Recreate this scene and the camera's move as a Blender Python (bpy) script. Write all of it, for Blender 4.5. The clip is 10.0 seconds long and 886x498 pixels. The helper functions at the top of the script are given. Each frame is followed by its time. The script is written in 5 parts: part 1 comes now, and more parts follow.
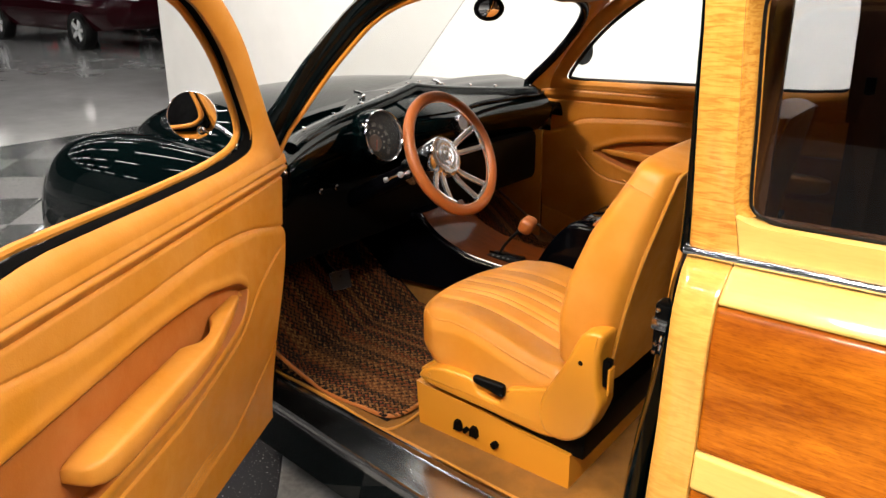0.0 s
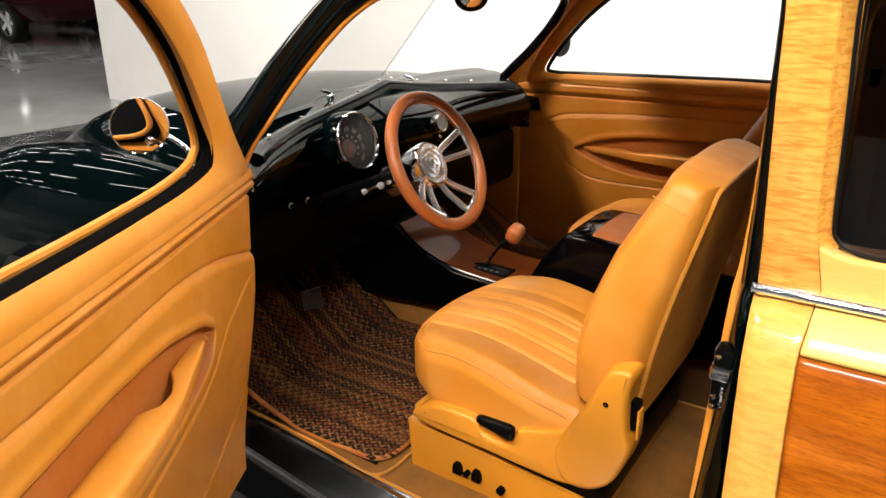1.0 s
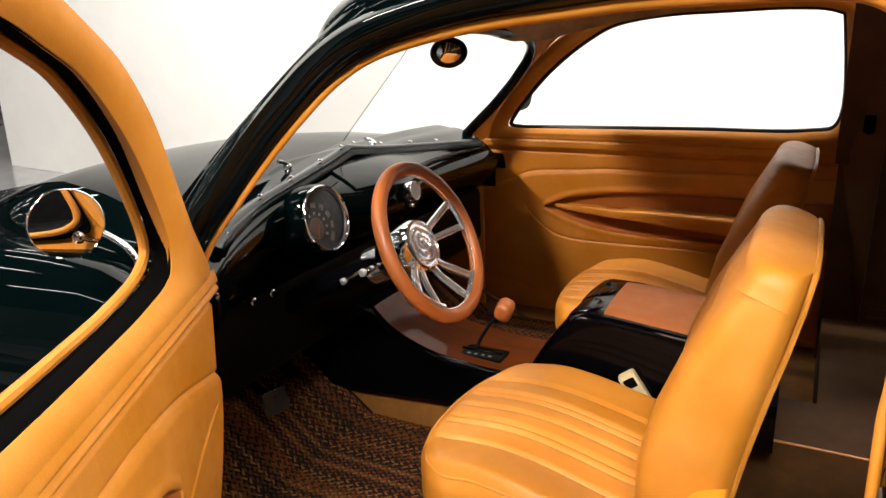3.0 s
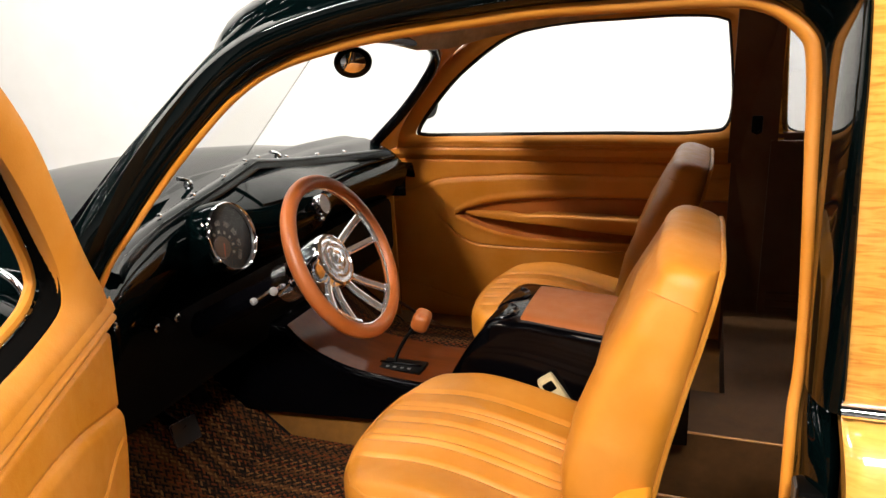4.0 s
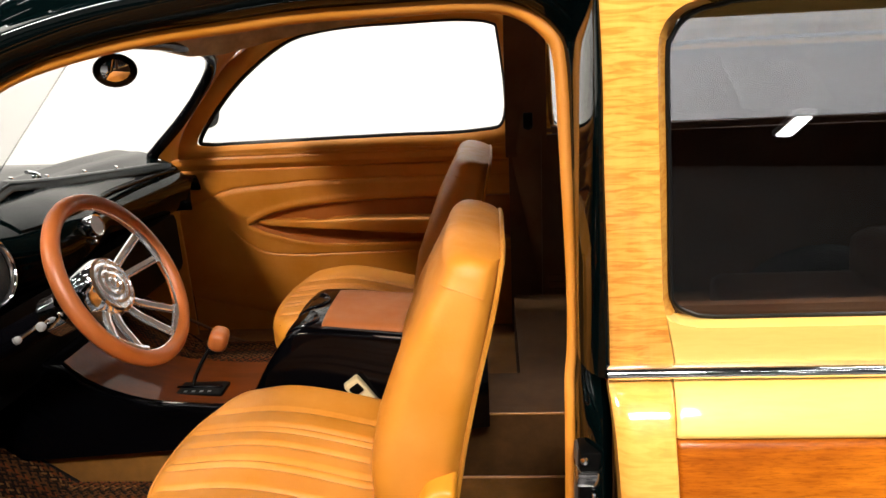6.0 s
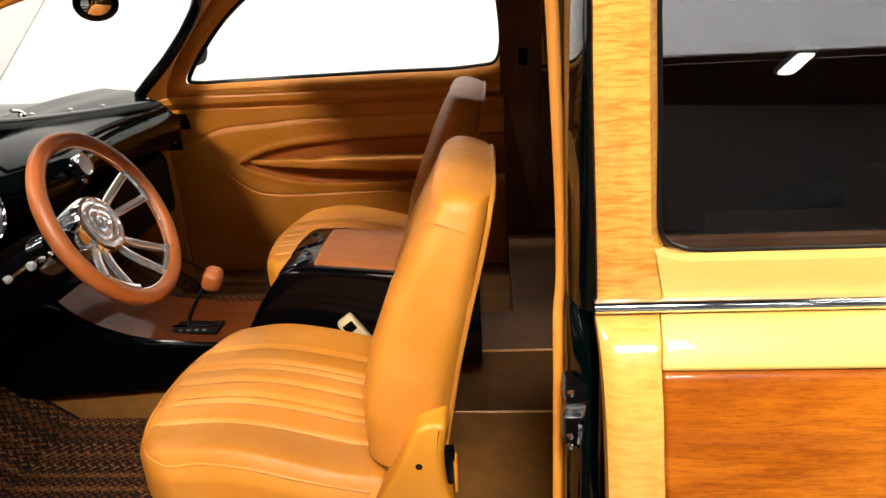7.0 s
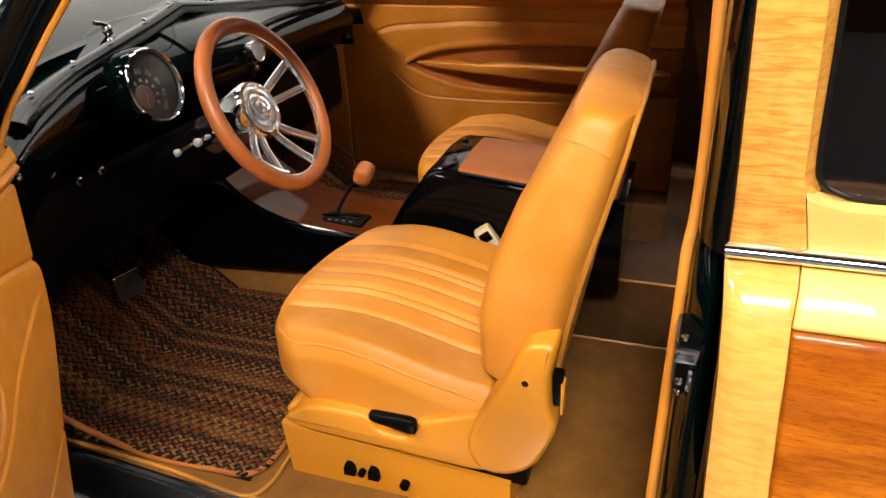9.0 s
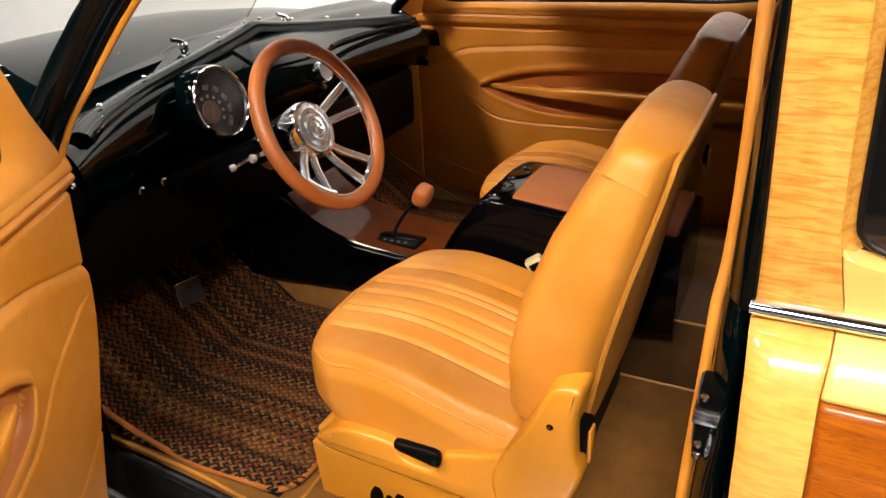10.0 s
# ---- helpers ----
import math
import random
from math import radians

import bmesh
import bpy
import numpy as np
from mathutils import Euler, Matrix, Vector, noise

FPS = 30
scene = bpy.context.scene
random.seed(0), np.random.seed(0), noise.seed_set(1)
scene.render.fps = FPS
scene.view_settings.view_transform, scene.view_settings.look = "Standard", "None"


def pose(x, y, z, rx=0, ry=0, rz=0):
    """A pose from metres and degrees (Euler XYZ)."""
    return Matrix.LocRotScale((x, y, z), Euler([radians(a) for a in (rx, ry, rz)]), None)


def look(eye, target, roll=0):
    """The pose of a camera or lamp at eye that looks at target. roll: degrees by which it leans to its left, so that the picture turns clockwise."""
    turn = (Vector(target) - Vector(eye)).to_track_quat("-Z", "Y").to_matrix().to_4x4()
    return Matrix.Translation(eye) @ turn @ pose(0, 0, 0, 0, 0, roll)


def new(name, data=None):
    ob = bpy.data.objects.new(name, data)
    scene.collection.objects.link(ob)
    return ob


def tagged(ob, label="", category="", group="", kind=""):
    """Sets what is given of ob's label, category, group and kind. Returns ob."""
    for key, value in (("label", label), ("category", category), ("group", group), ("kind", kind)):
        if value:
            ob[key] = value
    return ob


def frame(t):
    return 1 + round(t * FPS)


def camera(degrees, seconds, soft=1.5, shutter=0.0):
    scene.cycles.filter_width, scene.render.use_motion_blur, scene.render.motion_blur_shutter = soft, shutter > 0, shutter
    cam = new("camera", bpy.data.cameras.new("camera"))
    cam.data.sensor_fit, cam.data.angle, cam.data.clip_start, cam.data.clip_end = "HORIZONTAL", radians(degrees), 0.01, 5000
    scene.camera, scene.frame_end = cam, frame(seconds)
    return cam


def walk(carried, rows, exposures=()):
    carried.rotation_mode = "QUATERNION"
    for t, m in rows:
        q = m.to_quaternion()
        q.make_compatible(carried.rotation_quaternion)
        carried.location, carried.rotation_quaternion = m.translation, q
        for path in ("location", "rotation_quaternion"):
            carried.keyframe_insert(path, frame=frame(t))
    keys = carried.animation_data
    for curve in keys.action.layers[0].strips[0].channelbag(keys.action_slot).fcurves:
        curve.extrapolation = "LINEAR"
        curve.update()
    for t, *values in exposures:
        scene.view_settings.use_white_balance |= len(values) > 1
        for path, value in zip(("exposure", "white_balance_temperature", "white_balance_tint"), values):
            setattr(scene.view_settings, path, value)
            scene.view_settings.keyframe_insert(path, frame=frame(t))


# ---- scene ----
cam = camera(63.8, 10.0)

PATH = [
    (0, (0.351, -1.032, 1.362), (-0.831, 0.435, 0.69), -0.7),
    (0.5, (0.249, -0.97, 1.363), (-0.88, 0.527, 0.668), -0.8),
    (1, (0.15, -0.914, 1.364), (-0.921, 0.622, 0.661), -1.0),
    (1.5, (0.06, -0.862, 1.365), (-0.958, 0.711, 0.663), -1.2),
    (2, (-0.017, -0.82, 1.369), (-0.997, 0.791, 0.702), -1.5),
    (3.3, (-0.143, -0.754, 1.377), (-1.002, 0.958, 0.802), -2.4),
    (3.5, (-0.146, -0.748, 1.377), (-0.957, 0.987, 0.803), -2.5),
    (4, (-0.143, -0.745, 1.376), (-0.827, 1.044, 0.799), -2.7),
    (4.5, (-0.139, -0.744, 1.377), (-0.675, 1.092, 0.792), -2.8),
    (5, (-0.134, -0.742, 1.377), (-0.521, 1.133, 0.798), -3.0),
    (5.5, (-0.126, -0.741, 1.376), (-0.365, 1.159, 0.797), -3.1),
    (5.7, (-0.124, -0.742, 1.377), (-0.311, 1.162, 0.796), -3.1),
    (6.8, (-0.112, -0.737, 1.363), (-0.247, 1.132, 0.664), -3.1),
    (7, (-0.11, -0.736, 1.363), (-0.261, 1.114, 0.618), -3.3),
    (7.5, (-0.108, -0.739, 1.357), (-0.331, 1.069, 0.532), -3.0),
    (8, (-0.102, -0.738, 1.354), (-0.444, 1.026, 0.475), -2.9),
    (8.5, (-0.084, -0.727, 1.35), (-0.544, 0.984, 0.422), -2.7),
    (9, (-0.06, -0.702, 1.349), (-0.651, 0.959, 0.405), -2.6),
    (9.5, (-0.031, -0.669, 1.347), (-0.739, 0.949, 0.409), -2.6),
    (10, (0.006, -0.641, 1.349), (-0.817, 0.95, 0.461), -2.7),
]
RAKE = pose(0, 0, 0, 0, -2.2, 0)  # the car stands nose down
walk(cam, [(t, RAKE @ look(eye, target, roll)) for t, eye, target, roll in PATH], [(0, 0.0), (10, 0.0)])

# ---- light ----
world = bpy.data.worlds.new("showroom_air")
scene.world = world
world.use_nodes = True
world.node_tree.nodes["Background"].inputs[0].default_value = (0.9, 0.95, 1.0, 1)
world.node_tree.nodes["Background"].inputs[1].default_value = 0.012


def lamp(name, eye, target, size, size_y, watts, colour=(1.0, 0.95, 0.88)):
    data = bpy.data.lights.new(name, "AREA")
    data.shape, data.size, data.size_y, data.energy, data.color = "RECTANGLE", size, size_y, watts, colour
    ob = new(name, data)
    ob.matrix_world = look(eye, target)
    return ob


# the bright fluorescent fixtures over the car's open side and the ones that wash the white wall
lamp("ceiling_strip_light", (0.25, -2.7, 3.8), (-0.4, 0.3, 0.7), 1.4, 0.4, 295)
lamp("ceiling_strip_light", (-3.0, -1.8, 4.1), (-0.8, 1.4, 0.8), 1.0, 0.3, 250, (1.0, 0.84, 0.66))
lamp("ceiling_strip_light", (2.4, 0.3, 3.9), (-0.8, -0.4, 0.7), 2.4, 0.4, 230)
lamp("wall_wash_light", (-0.9, 1.9, 4.1), (-0.9, 3.3, 1.4), 8.5, 0.3, 255, (1.0, 0.97, 0.93))

# ---- materials ----


def shader(name, colour=(0.5, 0.5, 0.5), rough=0.5, metal=0.0, coat=0.0, **more):
    m = bpy.data.materials.new(name)
    m.use_nodes = True
    b = m.node_tree.nodes["Principled BSDF"]
    b.inputs["Base Color"].default_value = (*colour, 1)
    b.inputs["Roughness"].default_value, b.inputs["Metallic"].default_value = rough, metal
    b.inputs["Coat Weight"].default_value, b.inputs["Coat Roughness"].default_value = coat, 0.03
    for key, value in more.items():
        b.inputs[key.replace("_", " ")].default_value = value
    return m


def node(m, kind, links=(), **values):
    """Adds a node; values set sockets by name or index (_0), links are (socket, from socket)."""
    n = m.node_tree.nodes.new(kind)
    for key, value in values.items():
        if key.startswith("p_"):
            if key == "p_operation":
                n.operation = value
            elif key == "p_blend_type":
                n.data_type, n.blend_type = "RGBA", value
            elif key == "p_feature":
                n.feature = value
        else:
            n.inputs[key.replace("_", " ")].default_value = value
    for key, source in links:
        m.node_tree.links.new(source, n.inputs[key])
    return n


def ramp(m, fac, stops):
    n = m.node_tree.nodes.new("ShaderNodeValToRGB")
    m.node_tree.links.new(fac, n.inputs[0])
    e = n.color_ramp.elements
    while len(e) < len(stops):
        e.new(0.5)
    for item, (at, colour) in zip(e, stops):
        item.position, item.color = at, (*colour, 1)
    return n.outputs[0]


def coords(m, scale=(1, 1, 1), turn=(0, 0, 0)):
    tc = m.node_tree.nodes.new("ShaderNodeTexCoord")
    mp = m.node_tree.nodes.new("ShaderNodeMapping")
    mp.inputs["Scale"].default_value, mp.inputs["Rotation"].default_value = scale, [radians(a) for a in turn]
    m.node_tree.links.new(tc.outputs["Object"], mp.inputs[0])
    return mp.outputs[0]


def noisy(m, scale, detail=4.0, rough=0.55, stretch=(1, 1, 1), distort=0.0, turn=(0, 0, 0)):
    n = node(m, "ShaderNodeTexNoise", [("Vector", coords(m, stretch, turn))], Scale=scale, Detail=detail, Roughness=rough, Distortion=distort)
    return n.outputs["Fac"]


def plug(m, socket, source):
    m.node_tree.links.new(source, m.node_tree.nodes["Principled BSDF"].inputs[socket])


def bump(m, height, strength, distance):
    b = node(m, "ShaderNodeBump", [("Height", height)], Strength=strength, Distance=distance)
    plug(m, "Normal", b.outputs[0])


def mix(a, b, f):
    return tuple(x + (y - x) * f for x, y in zip(a, b))


def leather(name, colour, rough=0.38):
    m = shader(name, colour, rough, Specular_IOR_Level=0.35)
    plug(m, "Base Color", ramp(m, noisy(m, 9, 5), [(0.3, mix(colour, (0.1, 0.03, 0.0), 0.14)), (0.75, mix(colour, (1, 0.8, 0.5), 0.05))]))
    plug(m, "Roughness", ramp(m, noisy(m, 30, 4), [(0.3, (rough - 0.06,) * 3), (0.7, (rough + 0.1,) * 3)]))
    v = node(m, "ShaderNodeTexVoronoi", [("Vector", coords(m))], Scale=420.0)
    soft = node(m, "ShaderNodeMath", [(0, noisy(m, 26, 3, 0.5, (1, 1, 1), 0.6))], p_operation="MULTIPLY")
    soft.inputs[1].default_value = 7.0
    height = node(m, "ShaderNodeMath", [(0, v.outputs["Distance"]), (1, soft.outputs[0])], p_operation="ADD")
    bump(m, height.outputs[0], 0.22, 0.0006)
    return m


def paint(name, colour, flake=(0.01, 0.05, 0.045)):
    m = shader(name, colour, 0.6, 0.0, 0.68, Coat_IOR=1.36, Specular_IOR_Level=0.0)
    v = node(m, "ShaderNodeTexVoronoi", [("Vector", coords(m))], Scale=2500.0)
    plug(m, "Base Color", ramp(m, v.outputs["Color"], [(0.45, colour), (0.95, flake)]))
    bump(m, noisy(m, 9, 2), 0.015, 0.001)
    return m


def timber(name, dark, light, streak, flame=0.0, gloss=0.9, turn=(0, 0, 0), fine=60, flecks=False, upright=False):
    """Varnished wood whose grain runs along x of the turned mapping."""
    m = shader(name, light, 0.35, 0.0, gloss, Specular_IOR_Level=0.2)
    along = (0.07, 1, 1) if not upright else (1, 1, 0.07)
    grain = noisy(m, fine, 6, 0.65, along, 0.4, turn)
    broad = noisy(m, 7, 3, 0.5, (0.3, 1, 1), 0.6, turn)
    col = node(m, "ShaderNodeMix", p_blend_type="MIX", Factor=0.5)
    m.node_tree.links.new(ramp(m, grain, [(0.3, dark), (0.62, light)]), col.inputs[6])
    m.node_tree.links.new(ramp(m, broad, [(0.38, streak), (0.64, light)]), col.inputs[7])
    out = col.outputs[2]
    if flame:
        curl = noisy(m, 58, 3, 0.5, (0.42, 1.0, 2.9), 0.9, turn)
        two = node(m, "ShaderNodeMix", p_blend_type="MULTIPLY", Factor=flame)
        m.node_tree.links.new(out, two.inputs[6])
        m.node_tree.links.new(ramp(m, curl, [(0.32, (0.76, 0.57, 0.33)), (0.46, (0.91, 0.80, 0.60)), (0.56, (1, 0.98, 0.94)), (0.68, (1.05, 1.07, 1.1))]), two.inputs[7])
        out = two.outputs[2]
    if flecks:
        cloud = noisy(m, 5.0, 5, 0.62, (0.35, 1, 1.6), 0.8, turn)
        mottle = node(m, "ShaderNodeMix", p_blend_type="MULTIPLY", Factor=0.85)
        m.node_tree.links.new(out, mottle.inputs[6])
        m.node_tree.links.new(ramp(m, cloud, [(0.36, (0.55, 0.42, 0.34)), (0.52, (0.95, 0.92, 0.9)), (0.66, (1.25, 1.3, 1.3))]), mottle.inputs[7])
        out = mottle.outputs[2]
        dots = noisy(m, 520, 3, 0.6, (0.12, 1, 1), 0.2, turn)
        pores = node(m, "ShaderNodeMix", p_blend_type="MULTIPLY", Factor=0.42)
        m.node_tree.links.new(out, pores.inputs[6])
        m.node_tree.links.new(ramp(m, dots, [(0.36, (0.42, 0.32, 0.26)), (0.50, (1, 1, 1))]), pores.inputs[7])
        out = pores.outputs[2]
    plug(m, "Base Color", out)
    bump(m, grain, 0.02, 0.0005)
    return m


def fuzzy(name, colour, rough=0.95, scale=600, depth=0.002, sheen=0.1):
    m = shader(name, colour, rough)
    plug(m, "Base Color", ramp(m, noisy(m, 14, 6, 0.7), [(0.3, mix(colour, (0, 0, 0), 0.3)), (0.75, tuple(c * 1.3 for c in colour))]))
    bump(m, noisy(m, scale, 3, 0.7), 0.6, depth)
    m.node_tree.nodes["Principled BSDF"].inputs["Sheen Weight"].default_value = sheen
    m.node_tree.nodes["Principled BSDF"].inputs["Specular IOR Level"].default_value = 0.15
    return m


TAN = leather("tan_leather", (0.53, 0.193, 0.012), 0.45)
RUST = leather("rust_leather", (0.36, 0.10, 0.011), 0.42)
# dark trim brown; in the rear cabin it also carries the shade
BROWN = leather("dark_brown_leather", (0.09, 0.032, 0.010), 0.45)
PAD = leather("burnt_orange_leather", (0.38, 0.10, 0.014), 0.62)
RIM = leather("saddle_leather", (0.32, 0.078, 0.013), 0.36)
PIPING = leather("tan_piping", (0.48, 0.19, 0.018), 0.35)
TRIMTAN = shader("tan_moulded_plastic", (0.53, 0.205, 0.014), 0.36)
bump(TRIMTAN, noisy(TRIMTAN, 500, 2), 0.15, 0.0006)
GREEN = paint("dark_green_metallic", (0.0004, 0.0013, 0.0016), (0.0008, 0.0045, 0.0045))
BLACK = shader("black_gloss", (0.001, 0.001, 0.0015), 0.08, 0.0, 0.0, Specular_IOR_Level=0.12)
bump(BLACK, noisy(BLACK, 20, 2), 0.03, 0.002)
DASHTOP = shader("satin_black_dash_top", (0.001, 0.0025, 0.0028), 0.16, Specular_IOR_Level=0.22)
bump(DASHTOP, noisy(DASHTOP, 30, 3), 0.04, 0.001)
RUBBER = shader("black_rubber", (0.003, 0.003, 0.003), 0.4, Specular_IOR_Level=0.25)
bump(RUBBER, noisy(RUBBER, 90, 3), 0.1, 0.001)
# brake pad rubber, lightened to make up for the light missing under the dash
PADRUBBER = shader("lightened_pedal_rubber", (0.035, 0.035, 0.036), 0.35)
bump(PADRUBBER, noisy(PADRUBBER, 120, 3), 0.15, 0.001)
PLASTIC = shader("black_plastic", (0.0015, 0.0015, 0.0015), 0.45, Specular_IOR_Level=0.06)
CHANNEL = shader("black_felt_channel", (0.0012, 0.0012, 0.0012), 0.9, Specular_IOR_Level=0.02)
DARKSTEEL = shader("dull_zinc_steel", (0.16, 0.16, 0.16), 0.35, 0.8)
CHROME = shader("chrome", (0.9, 0.9, 0.92), 0.05, 1.0)
plug(CHROME, "Roughness", ramp(CHROME, noisy(CHROME, 60, 4), [(0.35, (0.03,) * 3), (0.75, (0.12,) * 3)]))
SILVER = shader("silver_wheel_paint", (0.85, 0.85, 0.87), 0.25, 0.15)
KNOBGREY = shader("satin_grey_knob", (0.22, 0.22, 0.225), 0.35)
CLOCKFACE = shader("pale_clock_dial", (0.42, 0.42, 0.42), 0.5)
bump(CLOCKFACE, noisy(CLOCKFACE, 300, 2), 0.05, 0.0003)
ALLOY = shader("polished_alloy", (0.92, 0.92, 0.93), 0.13, 0.92)
STEEL = shader("brushed_steel", (0.42, 0.42, 0.42), 0.3, 1.0)
plug(STEEL, "Roughness", ramp(STEEL, noisy(STEEL, 40, 6, 0.7, (0.04, 1, 1)), [(0.3, (0.12,) * 3), (0.75, (0.24,) * 3)]))
plug(STEEL, "Base Color", ramp(STEEL, noisy(STEEL, 12, 6, 0.7), [(0.3, (0.34,) * 3), (0.7, (0.5,) * 3)]))
MAPLE_POST = timber("pale_figured_maple", (0.53, 0.265, 0.05), (0.61, 0.33, 0.07), (0.55, 0.28, 0.055), 0.5, upright=True)
MAPLE = timber("figured_maple", (0.59, 0.275, 0.045), (0.69, 0.365, 0.075), (0.61, 0.29, 0.05), 1.0, upright=True)
MAPLE_RAIL = timber("plain_maple", (0.63, 0.385, 0.10), (0.67, 0.425, 0.12), (0.64, 0.395, 0.10), 0.12, 0.22)
MAHOGANY = timber("mahogany_panel", (0.20, 0.042, 0.002), (0.50, 0.150, 0.007), (0.20, 0.042, 0.002), 0.0, 0.22, fine=170, flecks=True)
MAHOGANY.node_tree.nodes["Principled BSDF"].inputs["Specular IOR Level"].default_value = 0.1
PLATEWOOD = timber("lacquered_mahogany", (0.045, 0.009, 0.0014), (0.09, 0.019, 0.002), (0.05, 0.011, 0.0014), 0.0, 0.22)
PLATEWOOD.node_tree.nodes["Principled BSDF"].inputs["Specular IOR Level"].default_value = 0.03
CARPET = fuzzy("tan_carpet", (0.20, 0.080, 0.010))
# darker copy of the tan carpet, with the shade put into its colour
DARKCARPET = fuzzy("shaded_tan_carpet", (0.085, 0.036, 0.009))
HEADLINER = fuzzy("beige_headliner", (0.45, 0.33, 0.2), 0.9, 300, 0.0008)
BRAIDS = [fuzzy("braid_" + n, c, 0.95, 500, 0.0015, 0.0) for n, c in (("black", (0.008, 0.006, 0.005)), ("brown", (0.085, 0.030, 0.009)), ("rust", (0.145, 0.032, 0.008)), ("tan", (0.18, 0.080, 0.024)), ("dark", (0.020, 0.009, 0.005)))]


def thin_glass(name, tint, gloss):
    """A thin pane: lets light straight through, with a slight mirror sheen."""
    m = bpy.data.materials.new(name)
    m.use_nodes = True
    tree = m.node_tree
    tree.nodes.remove(tree.nodes["Principled BSDF"])
    clear, shine = node(m, "ShaderNodeBsdfTransparent", Color=(*tint, 1)), node(m, "ShaderNodeBsdfGlossy", Roughness=0.01)
    both = node(m, "ShaderNodeMixShader", [(1, clear.outputs[0]), (2, shine.outputs[0])], Fac=gloss)
    tree.links.new(both.outputs[0], tree.nodes["Material Output"].inputs[0])
    return m


GLASS = thin_glass("clear_glass", (0.94, 0.95, 0.945), 0.04)
LENS = thin_glass("gauge_lens", (0.96, 0.96, 0.96), 0.012)
GREYGLASS = thin_glass("windscreen_glass", (0.74, 0.75, 0.745), 0.04)
SMOKE = thin_glass("grey_glass", (0.70, 0.71, 0.73), 0.08)
MIRROR = shader("mirror_glass", (0.9, 0.9, 0.9), 0.01, 1.0)
DIALFACE = shader("gauge_face", (0.10, 0.085, 0.07), 0.5)
plug(DIALFACE, "Base Color", ramp(DIALFACE, noisy(DIALFACE, 40, 3), [(0.3, (0.010, 0.009, 0.008)), (0.7, (0.022, 0.019, 0.017))]))
INK = shader("cream_print", (0.22, 0.20, 0.17), 0.6)
AMBER = shader("bronze_print", (0.10, 0.06, 0.04), 0.5)
NEEDLE = shader("red_needle", (0.35, 0.06, 0.02), 0.5)
BUCKLE = shader("beige_plastic", (0.55, 0.45, 0.26), 0.35)
WALLWHITE = shader("white_wall_paint", (0.82, 0.82, 0.81), 0.7)
plug(WALLWHITE, "Base Color", ramp(WALLWHITE, noisy(WALLWHITE, 3, 5), [(0.3, (0.79, 0.79, 0.78)), (0.7, (0.84, 0.84, 0.83))]))
bump(WALLWHITE, noisy(WALLWHITE, 120, 3), 0.1, 0.002)
CEILING = shader("black_ceiling_paint", (0.012, 0.012, 0.013), 0.9)
plug(CEILING, "Base Color", ramp(CEILING, noisy(CEILING, 2, 5), [(0.3, (0.009, 0.009, 0.010)), (0.7, (0.016, 0.016, 0.017))]))
DARKWALL = shader("dark_grey_wall", (0.05, 0.05, 0.055), 0.8)
plug(DARKWALL, "Base Color", ramp(DARKWALL, noisy(DARKWALL, 2, 5), [(0.3, (0.022, 0.022, 0.025)), (0.7, (0.036, 0.036, 0.04))]))
WALLGREY = shader("light_grey_wall", (0.3, 0.3, 0.3), 0.8)
plug(WALLGREY, "Base Color", ramp(WALLGREY, noisy(WALLGREY, 2, 5), [(0.3, (0.28, 0.28, 0.28)), (0.7, (0.34, 0.34, 0.34))]))
CONCRETE = shader("polished_concrete", (0.2, 0.2, 0.2), 0.2)
plug(CONCRETE, "Base Color", ramp(CONCRETE, noisy(CONCRETE, 1.5, 7, 0.65), [(0.25, (0.30, 0.30, 0.305)), (0.5, (0.36, 0.36, 0.365)), (0.75, (0.42, 0.42, 0.425))]))
plug(CONCRETE, "Roughness", ramp(CONCRETE, noisy(CONCRETE, 3, 6), [(0.3, (0.06,) * 3), (0.7, (0.14,) * 3)]))
TILEDARK = shader("black_vinyl_tile", (0.02, 0.02, 0.022), 0.2, Specular_IOR_Level=0.25)
plug(TILEDARK, "Base Color", ramp(TILEDARK, noisy(TILEDARK, 160, 2), [(0.66, (0.018, 0.018, 0.02)), (0.72, (0.35, 0.35, 0.36))]))
TILELIGHT = shader("grey_vinyl_tile", (0.4, 0.4, 0.4), 0.25)
plug(TILELIGHT, "Base Color", ramp(TILELIGHT, noisy(TILELIGHT, 60, 3), [(0.3, (0.095, 0.095, 0.097)), (0.7, (0.14, 0.14, 0.142))]))
TUBE = shader("lit_tube", (1, 1, 1), 0.5, Emission_Color=(1.0, 0.97, 0.92, 1), Emission_Strength=34.0)
MAROON = paint("maroon_paint", (0.022, 0.002, 0.004), (0.04, 0.004, 0.008))
REDPAINT = paint("red_paint", (0.55, 0.010, 0.018), (0.6, 0.016, 0.03))

# ---- building ----
BASE = {}


def thing(name, base, label, category, group="", kind="", raked=True):
    """A top-level Empty at its base; its parts are given in the car's own axes."""
    ob = new(name)
    ob.empty_display_size = 0.05
    ob.matrix_world = (RAKE if raked else Matrix()) @ Matrix.Translation(base)
    BASE[ob] = Vector(base)
    return tagged(ob, label, category, group, kind)


